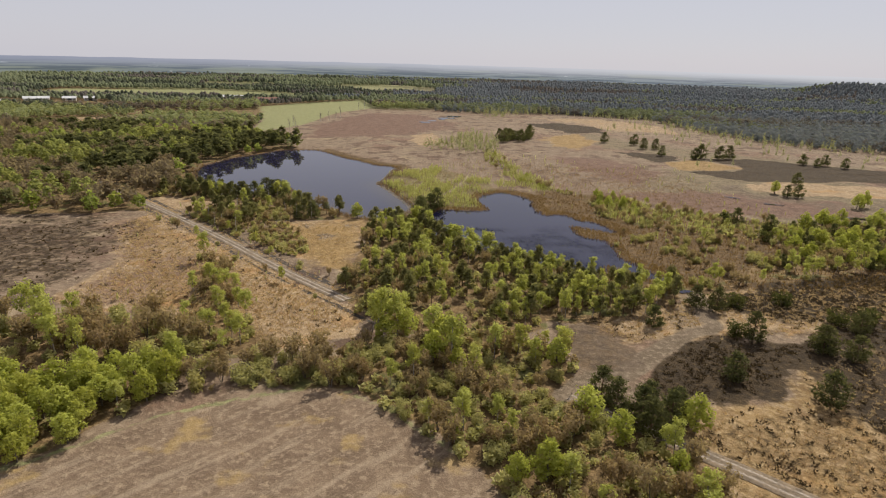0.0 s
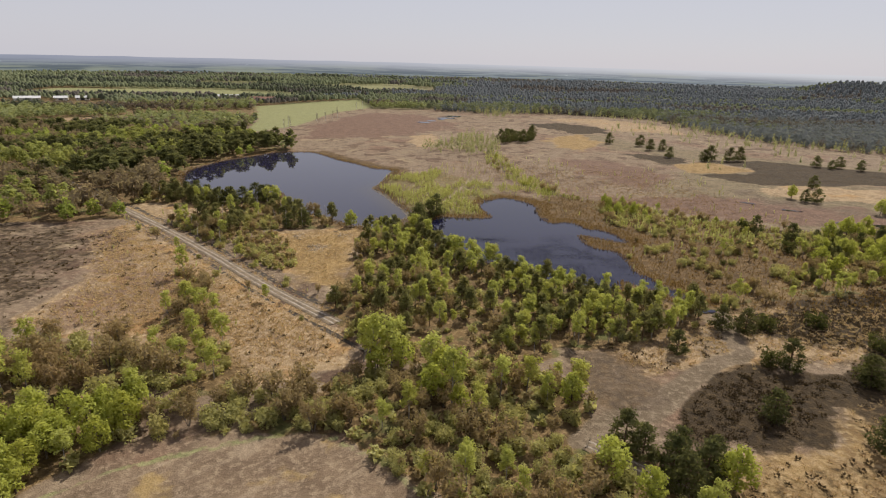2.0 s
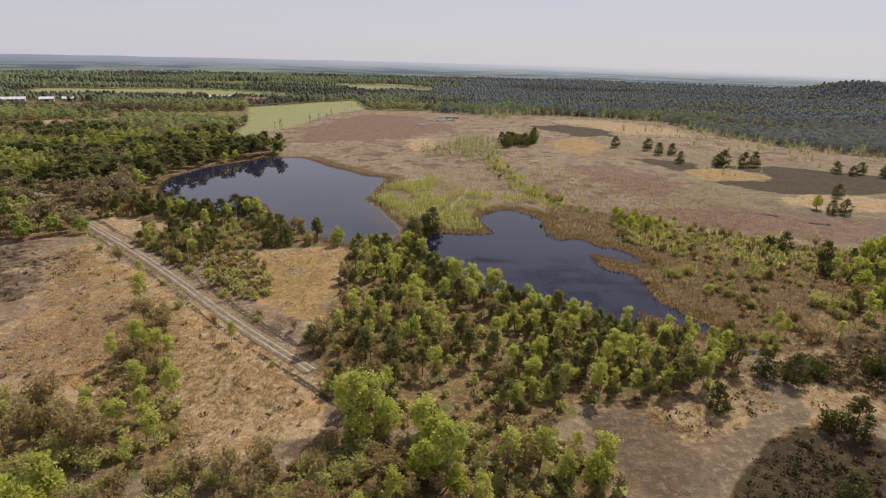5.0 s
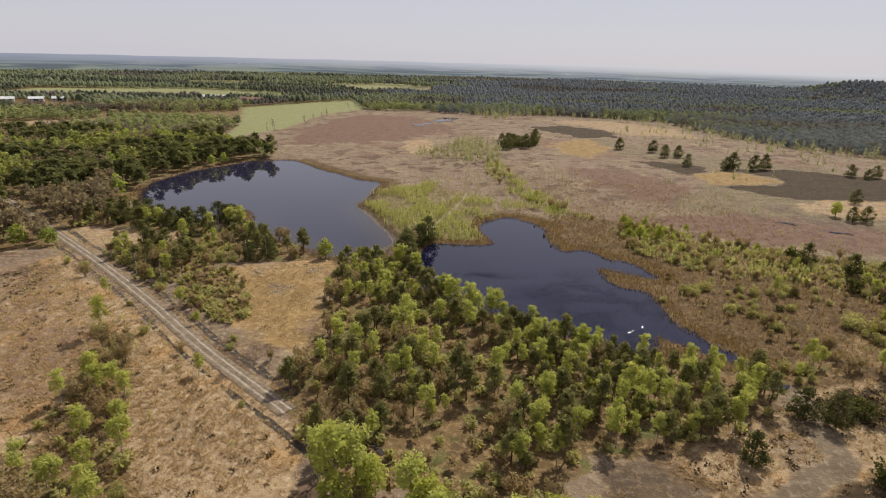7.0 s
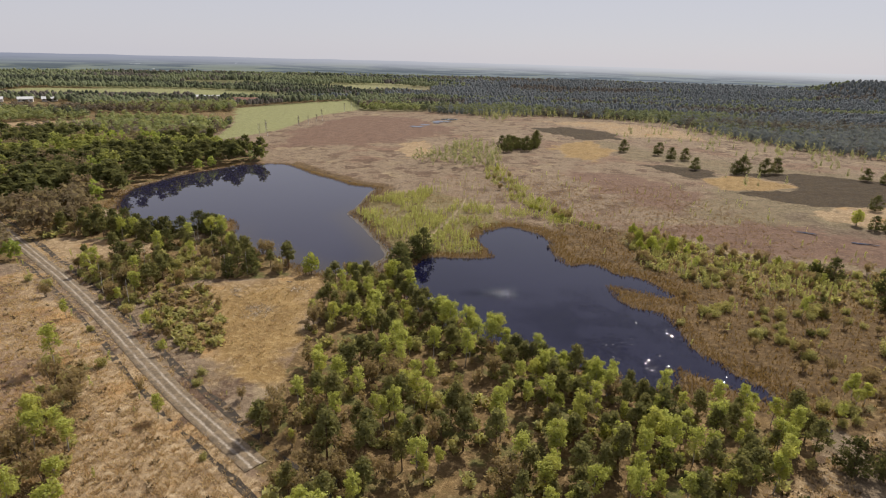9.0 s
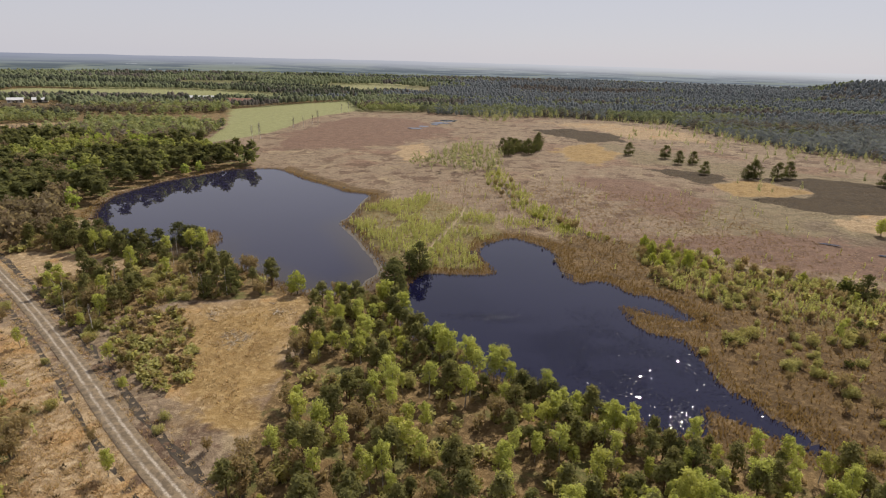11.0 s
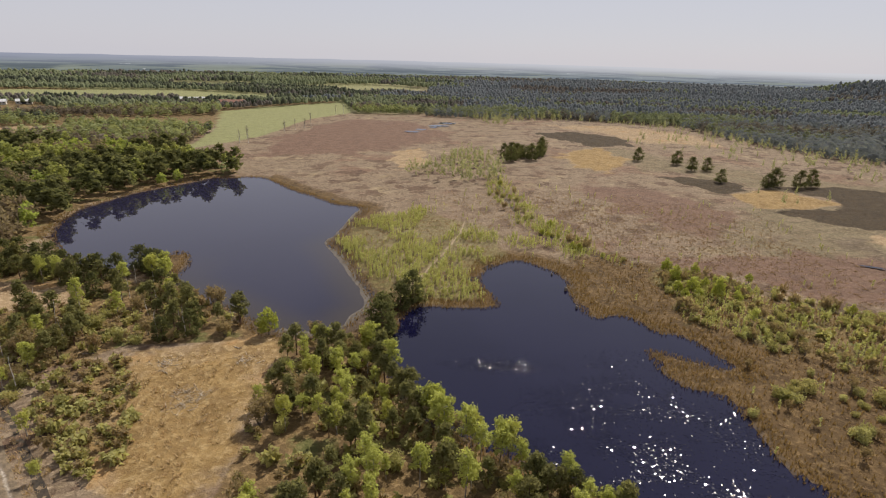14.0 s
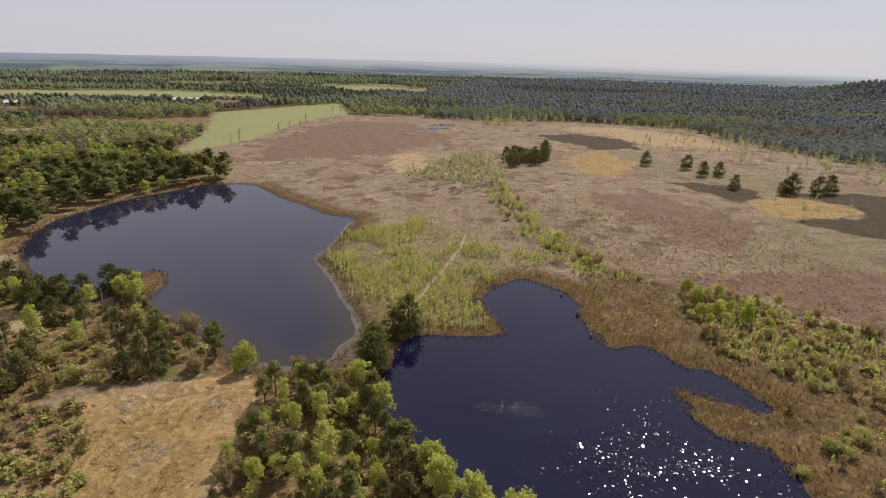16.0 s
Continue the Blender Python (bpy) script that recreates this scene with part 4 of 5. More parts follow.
for x, y, size in ((58.5, 169, 0.75), (61, 170, 0.6), (63.5, 170.5, 0.85), (60, 167.5, 0.6), (64, 158, 0.75), (66, 159.5, 0.6), (74, 168, 0.8), (51.5, 164, 0.5), (82, 169, 0.9), (84, 170.5, 0.8), (86, 152, 1.1), (88, 154, 1.0), (90, 151, 0.9), (78, 160, 0.6), (70, 150, 0.55)):
    plant("olive", x, y, size, rng.uniform(0, 360), int(rng.integers(1000)), 0.85)

plant_all(*clumps(SHORE_SCRUB, 2.8, rng, 0.8, 6.0, 0.56), ("twig", "olive", "dark", "olive"), (1.6, 1.4, 0.5, 1.2), rng, (0.25, 0.5), 7, 12)
for k in range(26):
    q = TRACK[9 + int(k * 0.8)]
    side = 4.8 if k % 3 else -4.8
    plant(("olive", "birch", "twig", "olive")[k % 4], float(q[0] + 0.66 * side + rng.normal() * 1.2), float(q[1] + 0.74 * side + rng.normal() * 1.2), rng.uniform(0.28, 0.6), rng.uniform(0, 360), int(rng.integers(1000)))

# taller trees along the wood's edge on the pond
POND_EDGE = smooth([(-9, 181), (-5, 174), (1, 161), (8, 154.5), (16, 149.5), (24, 143.5), (30, 137), (36, 132.5)], 5, False)
for k in range(len(POND_EDGE)):
    x, y = POND_EDGE[k] + rng.normal(size=2) * 0.8
    plant(("pine", "birch", "pine", "birch", "spread", "birch", "twig")[int(rng.integers(7))], float(x), float(y) - 1.0, rng.uniform(0.72, 1.0) * (1.0 if x < 14 else 0.78), rng.uniform(0, 360), int(rng.integers(1000)))

# single trees and bushes
for kind, spots, size in (
        ("spread", [(107, 394), (124, 385), (125, 368), (133, 369), (127, 341), (143, 332), (147, 334), (158, 334), (165, 337)], 1.15),
        ("spread", [(38, 382), (42, 392), (46, 399), (50, 388), (55, 398), (58, 410), (52, 405), (44, 404), (60, 420), (36, 395), (40, 399), (48, 394), (57, 404)], 1.15),
        ("spread", [(143, 237), (147, 236), (163, 265), (100, 191), (107, 183), (199, 322), (204, 317), (211, 321), (216, 312), (28, 79), (31, 76), (33, 79), (35, 75), (37, 77.5), (31, 72), (26, 81)], 0.85),
        ("spread", [(-7.5, 188.5), (-8, 191.5), (-5, 200.5), (-2.5, 203)], 1.0),
        ("spread", [(-66, 217), (-63, 215), (-69, 219), (-72, 214), (-76, 213.5), (-80, 213), (-85, 215), (-90, 218), (-95, 220.5), (-100, 222), (-105, 224), (-79, 208), (-88, 211), (-97, 214)], 0.95),
        ("birch", [(-60.5, 214), (-62.5, 211.5), (-58, 209.5), (-83, 210)], 0.95),
        ("bright", [(141, 243), (160, 219), (165, 222), (3, 161), (38, 73), (-29, 187), (22, 74), (26, 70)], 0.8),
        ("birch", [(-8.5, 102), (-13.5, 103), (-1.5, 98), (2, 90.5), (-11, 100)], 1.2),
        ("bright", [(-6.5, 101), (0.5, 96)], 0.95),
        ("spread", [(44, 109), (61, 118), (57, 119.5), (62, 104), (77, 96), (73, 99), (86, 108), (63, 81), (51, 88.5)], 0.85),
        ("dark", [(59, 105), (66, 120), (84, 112), (74, 100), (90, 112), (78, 122), (100, 172), (97, 193)], 1.1)):
    for x, y in spots:
        plant(kind, x, y, size * rng.uniform(0.85, 1.15), rng.uniform(0, 360), int(rng.integers(1000)))


# ---- woods that nobody could count ----
NEAR_WOODS = 390.0      # beyond this the woods are drawn coarser


BARE_WOOD = [(-260, 300), (-170, 326), (-128, 262), (-108, 236), (-104, 200), (-125, 184), (-260, 184)]
PASTURE_PINES = [(-112, 352), (-134, 385), (-142, 420), (-185, 420), (-175, 380), (-150, 340)]
WEST_SPECIES = ("pine", "birch", "bright", "twig")


def west_species(x, y, rng):
    """Which kind stands where in the western wood: pines on the bank and by the pasture, bare trees in the south, birches between."""
    bank = step01(-depth_in(x, y, POND_WEST), 42.0, 14.0) * (y > 236)
    pines = both(bank, step01(depth_in(x, y, np.array(PASTURE_PINES, float)), -10.0, 4.0))
    bare = step01(depth_in(x, y, np.array(BARE_WOOD, float)), -12.0, 10.0)
    a = fbm(x, y, 30.0, 300, 2) + rng.normal(size=len(x)) * 0.055
    b = fbm(x, y, 26.0, 331, 2) + rng.normal(size=len(x)) * 0.055
    pine = a + 0.10 * pines - 0.08 * bare > 0.50
    twig = b + 0.10 * bare - 0.10 * pines > 0.56
    return np.where(pine, 0, np.where(twig, 3, np.where(b > 0.47, 2, 1)))


def western_wood():
    rng = np.random.default_rng(11)
    x, y = fill(WEST_WOOD, 5.0, rng, 0.93)
    ok = (y < NEAR_WOODS) & ~inside_of(x, y, np.array(WEST_PALE, float))
    x, y = x[ok], y[ok]
    kind = west_species(x, y, rng)
    for k, (name, label, detail, sizes, lift) in enumerate((
            ("pine_woodland", "dark pine wood on the pond's bank", 0.22, (1.2, 1.65), 0.78),
            ("birch_woodland", "light green spring birch wood behind the pond", 0.19, (0.95, 1.3), 0.9),
            ("broadleaf_woodland", "fresh green broadleaf wood", 0.15, (0.78, 1.05), 0.88),
            ("bare_woodland", "brown wood still bare of leaves", 0.26, (0.95, 1.4), 1.0))):
        here = kind == k
        half = rng.random(len(x)) < 0.5
        for j, some in enumerate((here & half, here & ~half)):
            crown = tree_forms(WEST_SPECIES[k], 14 + k + 20 * j, detail)[1]
            ob = strewn(name, crown, x[some], y[some], ground_height(x[some], y[some]), rng.uniform(*sizes, some.sum()), MASSED[WEST_SPECIES[k] + "_wood"], rng, lift)
            tagged(ob, label, "woodland", kind="stuff")


SCRUB = {"olive": ("leafy_scrub", "low grey-green scrub under the trees"), "twig": ("bare_scrub", "brown bare scrub under the trees")}
for k, kind in enumerate(("olive", "twig")):
    forms = []
    for j, (line, gap) in enumerate(((WOOD, 4.0), (THICKET, 2.6), (COPSE, 3.6), (HEDGE, 3.4), (SHORE_WOOD, 3.4), (TRACKSIDE, 2.4), (SLASH, 2.0), (EAST_SHRUBS, 4.6), (EAST_WOOD, 3.6))):
        forms.append(fill(line, gap, np.random.default_rng(60 + 10 * k + j), 0.8 - 0.2 * k))
    sx, sy = (np.concatenate(v) for v in zip(*forms))
    rng = np.random.default_rng(77 + k)
    bush = tree_forms(kind, 55 + k, 0.085)[1]
    tagged(strewn(SCRUB[kind][0], bush, sx, sy, ground_height(sx, sy), rng.uniform(0.3, 0.62, len(sx)) * (0.7 if kind == "twig" else 1.0), MASSED[kind], rng), SCRUB[kind][1], "scrub", kind="stuff")

western_wood()


def dome(profile, sides, rng, rag):
    """A ragged closed crown from rings of (height, radius) and a tip, for trees far off."""
    verts, tris = [], []
    for z, r in profile[:-1]:
        for k in range(sides):
            a = 2 * math.pi * (k + 0.35 * rng.random()) / sides
            q = r * rng.uniform(1 - rag, 1 + rag)
            verts.append((q * math.cos(a), q * math.sin(a), z + rng.uniform(-0.5, 0.5)))
    verts.append((rng.uniform(-0.4, 0.4), rng.uniform(-0.4, 0.4), profile[-1][0]))
    for j in range(len(profile) - 2):
        for k in range(sides):
            a, b = j * sides + k, j * sides + (k + 1) % sides
            tris += [(a, b, b + sides), (a, b + sides, a + sides)]
    low = (len(profile) - 2) * sides
    tris += [(low + k, low + (k + 1) % sides, len(verts) - 1) for k in range(sides)]
    return np.array(verts), np.array(tris)


def far_woods():
    rng = np.random.default_rng(31)
    cone = dome(((2.6, 2.3), (6.0, 1.5), (7.4, 0)), 4, rng, 0.3)
    ball = dome(((2.4, 2.5), (5.4, 1.9), (6.6, 0)), 4, rng, 0.3)
    spots = []
    for lo, hi, gap, size in ((330, 620, 5.0, 0.85), (620, 1000, 4.8, 0.9), (1000, 1400, 7.0, 1.2)):
        x, y = np.meshgrid(np.arange(-hi, hi, gap), np.arange(330, hi, gap))
        x, y = x.ravel() + rng.uniform(-0.5, 0.5, x.size) * gap, y.ravel() + rng.uniform(-0.5, 0.5, y.size) * gap
        r = np.hypot(x, y)
        ok = (r > lo) & (r < hi) & (np.abs(x) < 0.88 * y + 20)
        x, y = x[ok], y[ok]
        ok = ~(inside_of(x, y, np.array(WEST_WOOD, float)) & (y < NEAR_WOODS)) & (y > 330)
        for open_land in (MOOR, PASTURE, FAR_MEADOW, WEST_PALE):
            ok &= ~inside_of(x, y, np.array(open_land, float))
        spots.append((x[ok], y[ok], np.full(ok.sum(), size)))
    x, y, s = (np.concatenate(v) for v in zip(*spots))
    ok = np.ones(len(x), bool)
    for bx, by in ((-248, 692), (-201, 662), (-412, 566), (-416, 600), (-388, 613)):
        d = np.array((-bx, -by)) / math.hypot(bx, by)
        along, off = (x - bx) * d[0] + (y - by) * d[1], (x - bx) * d[1] - (y - by) * d[0]
        ok &= ~((along > -10) & (along < 24) & (np.abs(off) < 16))
    glade = fbm(x * 0.45, y, 110.0, 90, 3)
    ok &= (glade < np.where(np.hypot(x, y) > 760, 0.565, 0.70)) | (x > -0.02 * y)
    x, y, s = x[ok], y[ok], s[ok]
    ratio = x / y
    west = ratio + 0.5 * (fbm(x, y, 60.0, 93, 2) - 0.5) + rng.normal(size=len(x)) * 0.03 < -0.10
    v = fbm(x * 0.42, y, 75.0, 91, 3) + rng.normal(size=len(x)) * 0.045 + 0.02 - 0.17 * step01(ratio, -0.15, 0.2)
    v = v + 0.20 * step01(x, 120, 330) * step01(fbm(x * 0.5, y, 60.0, 94, 2), 0.55, 0.66) * (y < 900)
    bare = fbm(x * 0.4, y, 60.0, 97, 3) + rng.normal(size=len(x)) * 0.04 - 0.14 * step01(ratio, -0.15, 0.2)
    kind = np.where(v > 0.52, 1, np.where(bare > 0.51, 2, 0))
    s = s * rng.uniform(0.8, 1.25, len(x))
    z = ground_height(x, y)
    near_cone = leaf_cloud([(0, 0, 4.5, 1.5, 1.5, 4.0), (0.4, 0.3, 3.0, 2.1, 2.1, 2.2)], 60, 1.05, rng, 0.75, 0.5, 1.0, 0.25)
    near_ball = leaf_cloud([(0, 0, 4.5, 2.4, 2.4, 3.0), (1.0, 0.5, 4.0, 2.1, 2.1, 2.4)], 60, 1.2, rng, 0.75, 0.6, 1.0, 0.25)
    near = np.hypot(x, y) < 640
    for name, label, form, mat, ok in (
            ("pine_forest", "dark pine forest beyond the moor, haze tinted into its colour", near_cone, "hazy_conifer", near & (kind == 0) & ~west),
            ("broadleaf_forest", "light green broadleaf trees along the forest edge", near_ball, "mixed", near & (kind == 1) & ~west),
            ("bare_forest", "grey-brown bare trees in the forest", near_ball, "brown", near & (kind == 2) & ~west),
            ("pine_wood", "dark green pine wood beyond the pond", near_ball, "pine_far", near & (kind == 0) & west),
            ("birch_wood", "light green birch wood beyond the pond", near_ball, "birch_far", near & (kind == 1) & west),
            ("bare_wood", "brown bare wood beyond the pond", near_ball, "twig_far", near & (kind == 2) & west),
            ("far_pine_forest", "wide dark pine forest reaching to the horizon, haze tinted into its colour", cone, "hazy_conifer", ~near & (kind == 0) & ~west),
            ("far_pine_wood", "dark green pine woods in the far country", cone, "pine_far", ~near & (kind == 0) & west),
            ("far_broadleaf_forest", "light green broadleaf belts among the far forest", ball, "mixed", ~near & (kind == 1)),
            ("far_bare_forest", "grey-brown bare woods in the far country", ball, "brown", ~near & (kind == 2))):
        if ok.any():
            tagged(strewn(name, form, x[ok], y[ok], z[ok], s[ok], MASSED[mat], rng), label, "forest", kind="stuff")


far_woods()


# ---- saplings, reeds, tussocks ----
def tuft(blades, height, width, lean, rng):
    verts, tris = [], []
    for k in range(blades):
        a = 2.4 * k + rng.uniform(-0.3, 0.3)
        d, e = np.array((math.cos(a), math.sin(a), 0)), np.array((-math.sin(a), math.cos(a), 0))
        root = d * width * 0.35 * rng.random()
        tip = root + d * lean * rng.uniform(0.4, 1.0) + np.array((0, 0, height * rng.uniform(0.7, 1.1)))
        verts += [root - e * width * 0.5 + (0, 0, -0.1), root + e * width * 0.5 + (0, 0, -0.1), tip]
        tris.append((3 * k, 3 * k + 1, 3 * k + 2))
    return np.array(verts), np.array(tris)


def carpet(name, label, category, template, places, sizes, mat, seed, lift=1.0):
    rng = np.random.default_rng(seed)
    x, y = (np.concatenate(v) for v in zip(*places))
    tagged(strewn(name, template, x, y, ground_height(x, y), rng.uniform(*sizes, len(x)), mat, rng, lift), label, category, kind="stuff")


def shore_band(line, inner, outer, gap, seed, keep=1.0):
    rng = np.random.default_rng(seed)
    lo, hi = line.min(0) - outer, line.max(0) + outer
    x, y = np.meshgrid(np.arange(lo[0], hi[0], gap), np.arange(lo[1], hi[1], gap))
    x, y = x.ravel() + rng.uniform(-0.6, 0.6, x.size) * gap, y.ravel() + rng.uniform(-0.6, 0.6, y.size) * gap
    d = -depth_in(x, y, line)
    edge = outer * (0.35 + 1.1 * fbm(x, y, 14.0, 200 + seed, 2))
    ok = (d > inner) & (d < edge) & (rng.random(x.size) < keep)
    for other in (POND_WEST, POND_EAST):
        ok &= depth_in(x, y, other) < -inner if other is not line else True
    return x[ok], y[ok]


def loose(line, gap, seed, keep=1.0, holes=True, inset=9.0, patchy=0.0):
    """Wholly random places over an outline, about one for each gap by gap metres, in patches."""
    rng = np.random.default_rng(seed)
    line = np.array(line, float)
    lo, hi = line.min(0), line.max(0)
    count = int((hi[0] - lo[0]) * (hi[1] - lo[1]) / gap ** 2)
    x, y = rng.uniform(lo[0], hi[0], count), rng.uniform(lo[1], hi[1], count)
    soft = step01(depth_in(x, y, line), -1.0, inset) * (1.0 if not patchy else step01(fbm(x, y, patchy, 700 + seed, 3), 0.36, 0.56))
    ok = (rng.random(count) < keep * soft * (0.35 + 1.1 * fbm(x, y, 9.0, 500 + seed, 2))) & (np.abs(x - 2) < 0.86 * y + 14) & (y > 48)
    x, y = x[ok], y[ok]
    if holes:
        ok = clear_of(x, y, 0.3, 2.4, 2.4)
        x, y = x[ok], y[ok]
    return x, y


def verge(near, far, gap, keep, seed):
    """Places along both sides of the track."""
    rng = np.random.default_rng(seed)
    run = smooth(TRACK, 6, False)
    count = int(190 * 2 * (far - near) / gap ** 2 * keep)
    q = run[rng.integers(0, len(run), count)]
    x, y = q[:, 0] + rng.normal(size=count) * far, q[:, 1] + rng.normal(size=count) * far
    d = line_distance(x, y, TRACK)
    ok = (d > near) & (d < far) & (y > 48)
    return x[ok], y[ok]


GREEN_STRIP = [(27, 305), (34, 305), (42, 268), (50, 241), (42, 234), (34, 232), (23, 236), (21, 248), (29, 262)]
MOOR_BIRCHES = [(-14, 335), (22, 318), (34, 345), (34, 385), (16, 402), (-2, 372)]
MOOR_NEAR = [(-24, 292), (32, 332), (120, 300), (130, 180), (62, 130), (50, 150), (56, 190), (35, 205), (34, 226), (22, 240), (-4, 286)]
RIM_BIRCHES = [(20, 592), (60, 600), (108, 604), (108, 580), (60, 560), (44, 520), (36, 540), (30, 570)]
EAST_FAR = [(100, 470), (180, 540), (200, 460), (230, 400), (330, 340), (330, 270), (200, 300), (160, 360), (120, 420)]
EDGE_BIRCHES = [(108, 590), (188, 552), (204, 470), (224, 415), (260, 380), (300, 370), (236, 368), (206, 400), (188, 455), (176, 530), (112, 572)]
rng = np.random.default_rng(91)
twiglet = leaf_cloud([(0, 0, 1.0, 0.36, 0.36, 0.9), (0.1, 0.1, 1.7, 0.25, 0.25, 0.7)], 34, 0.26, rng, 0.1, 0.4)
carpet("birch_saplings", "thicket of light green birch saplings", "saplings", twiglet,
       [loose(SAPLINGS, 0.85, 1, 1.3, True, 3.0, 11.0), loose(GREEN_STRIP, 1.0, 2, 1.2, True, 3.0, 7.0), loose(EAST_SHRUBS, 1.1, 3, 1.2, True, 3.0, 8.0), loose(DITCH_GREEN, 1.3, 17, 1.2, True, 3.0, 9.0), fill(HEDGE, 4.0, rng, 0.4), verge(3.4, 6.5, 1.6, 0.10, 21), fill(STRAW_HEATH, 9.0, rng, 0.35), loose(MOOR_NEAR, 8.0, 4)],
       (0.4, 0.98), MASSED["sapling"], 92)
slim = leaf_cloud([(0, 0, 4.2, 0.7, 0.7, 2.6), (0.2, 0.1, 3.0, 1.0, 1.0, 1.5)], 46, 0.5, rng, 0.1, 0.3)
carpet("moor_birches", "slim pale green birches scattered over the moor", "birches", slim,
       [fill(MOOR_BIRCHES, 3.2, rng, 0.7), fill(EDGE_BIRCHES, 5.5, rng, 0.7), fill(MOOR_STRAW_3, 7.0, rng, 0.3), fill(RIM_BIRCHES, 5.0, rng, 0.7), loose(EAST_FAR, 13.0, 31)], (0.5, 1.25), MASSED["pale"], 93)

reed = tuft(6, 1.1, 0.16, 0.6, rng)
carpet("reeds", "dry brown reeds fringing the ponds", "reeds", reed,
       [shore_band(POND_WEST, -0.4, 3.5, 0.6, 1, 0.8), shore_band(POND_EAST, -0.4, 5.5, 0.5, 2, 0.8), loose(SEDGE, 0.85, 19, 1.0, True, 4.0)], (0.3, 0.75), GRASS_REED, 94)
straw = tuft(7, 0.30, 0.22, 0.5, rng)
carpet("straw_tussocks", "bleached straw-coloured grass tussocks", "grass", straw,
       [loose(STRAW_HEATH, 0.55, 5), loose(CLEARING, 1.1, 6), loose(EAST_STRAW, 1.0, 7), loose(EAST_STRAW_2, 0.7, 14, 1.0, True, 3.0), verge(1.5, 5.5, 0.6, 0.55, 22)], (0.5, 1.3), GRASS_STRAW, 95)
carpet("moor_grass", "brown moor grass in low tussocks", "grass", straw, [loose(MOOR_NEAR, 1.1, 8, 1.0, True, 38.0), loose(SAPLINGS, 1.0, 9)], (0.6, 1.4), GRASS_MOOR, 96, 0.6)
sprig = tuft(7, 0.28, 0.34, 0.5, rng)
carpet("heather", "low dark brown heather cushions", "heather", sprig,
       [loose(EAST_HEATH, 0.7, 10), loose(DARK_HEATH, 2.0, 11), loose(STRAW_HEATH, 3.0, 12), loose(EAST_STRAW, 1.5, 13), loose(EAST_DARK, 0.8, 15, 1.0, True, 4.0), loose(EAST_STRAW_2, 1.5, 16, 1.0, True, 3.0, 7.0)], (0.6, 1.5), GRASS_HEATH, 97)


# ---- single small things ----
ROOF_WHITE = plain_material("pale_sheet_roof", (0.42, 0.42, 0.42), (0.58, 0.58, 0.57), 0.3, 0.6)
ROOF_RED = plain_material("tiled_roof", (0.20, 0.10, 0.07), (0.30, 0.16, 0.11), 0.8)
WALL_PALE = plain_material("barn_wall", (0.40, 0.38, 0.34), (0.55, 0.52, 0.47), 0.5)
DARK_PANE = plain_material("dark_opening", (0.02, 0.02, 0.02), (0.04, 0.04, 0.045), 1.0, 0.3)
DEAD_WOOD = bark_material("bleached_wood", (0.17, 0.135, 0.10), (0.38, 0.33, 0.27))


def part(name, bm, mat, parent, label=""):
    me = bpy.data.meshes.new(name)
    bm.to_mesh(me)
    bm.free()
    me.materials.append(mat)
    ob = new(name, me)
    ob.parent = parent
    return tagged(ob, label)


def box(size, centre):
    bm = bmesh.new()
    bmesh.ops.create_cube(bm, size=1.0, matrix=Matrix.Translation(centre) @ Matrix.Diagonal((*size, 1)))
    return bm


def slab(points, thick):
    bm = bmesh.new()
    low = [bm.verts.new(p) for p in points]
    high = [bm.verts.new((p[0], p[1], p[2] + thick)) for p in points]
    bm.faces.new(low[::-1])
    bm.faces.new(high)
    for k in range(len(points)):
        j = (k + 1) % len(points)
        bm.faces.new((low[k], low[j], high[j], high[k]))
    return bm


def barn(x, y, long, wide, eaves, ridge, turn, roof, label):
    base = tagged(new("barn"), label, "barn", "barns beyond the woods")
    base.matrix_basis = pose(x, y, 0, 0, 0, turn)
    a, b = long / 2, wide / 2
    for sx in (-1, 1):
        part("wall", box((long, 0.3, eaves), (0, sx * (b - 0.15), eaves / 2)), WALL_PALE, base)
        gable = bmesh.new()
        front = [gable.verts.new((sx * (a - 0.02), p, q)) for p, q in ((-b + 0.3, 0), (b - 0.3, 0), (b - 0.3, eaves), (0, ridge), (-b + 0.3, eaves))]
        back = [gable.verts.new((v.co.x - sx * 0.3, v.co.y, v.co.z)) for v in front]
        gable.faces.new(front), gable.faces.new(back[::-1])
        for k in range(5):
            j = (k + 1) % 5
            gable.faces.new((front[k], front[j], back[j], back[k]))
        part("gable", gable, WALL_PALE, base)
        part("roof", slab([(-a - 0.5, sx * (b + 0.5), eaves - 0.25), (a + 0.5, sx * (b + 0.5), eaves - 0.25), (a + 0.5, 0, ridge), (-a - 0.5, 0, ridge)], 0.2), roof, base)
    part("door", box((3.2, 0.12, 2.6), (0, -b - 0.06, 1.3)), DARK_PANE, base, "dark barn door")
    for k in range(4):
        part("window", box((1.6, 0.1, 1.0), (-a + long * (0.13 + 0.247 * k), -b - 0.05, eaves * 0.62)), DARK_PANE, base, "dark window pane")
    return base


PALE_BARN = "long low barn with a pale sheet-metal roof"
for x, y, long, turn in ((-256, 690, 20, 8), (-240, 695, 12, 4), (-424, 556, 14, 34), (-416, 600, 22, 32), (-390, 612, 12, 28), (-374, 622, 12, 28)):
    barn(x, y, long, 7.0, 2.6, 4.4, turn, ROOF_WHITE, PALE_BARN)
for x, y in ((-209, 664), (-200, 662), (-190, 668)):
    barn(x, y, 10, 6.0, 2.8, 5.0, 15, ROOF_RED, "small barn with a reddish tiled roof by the pasture")


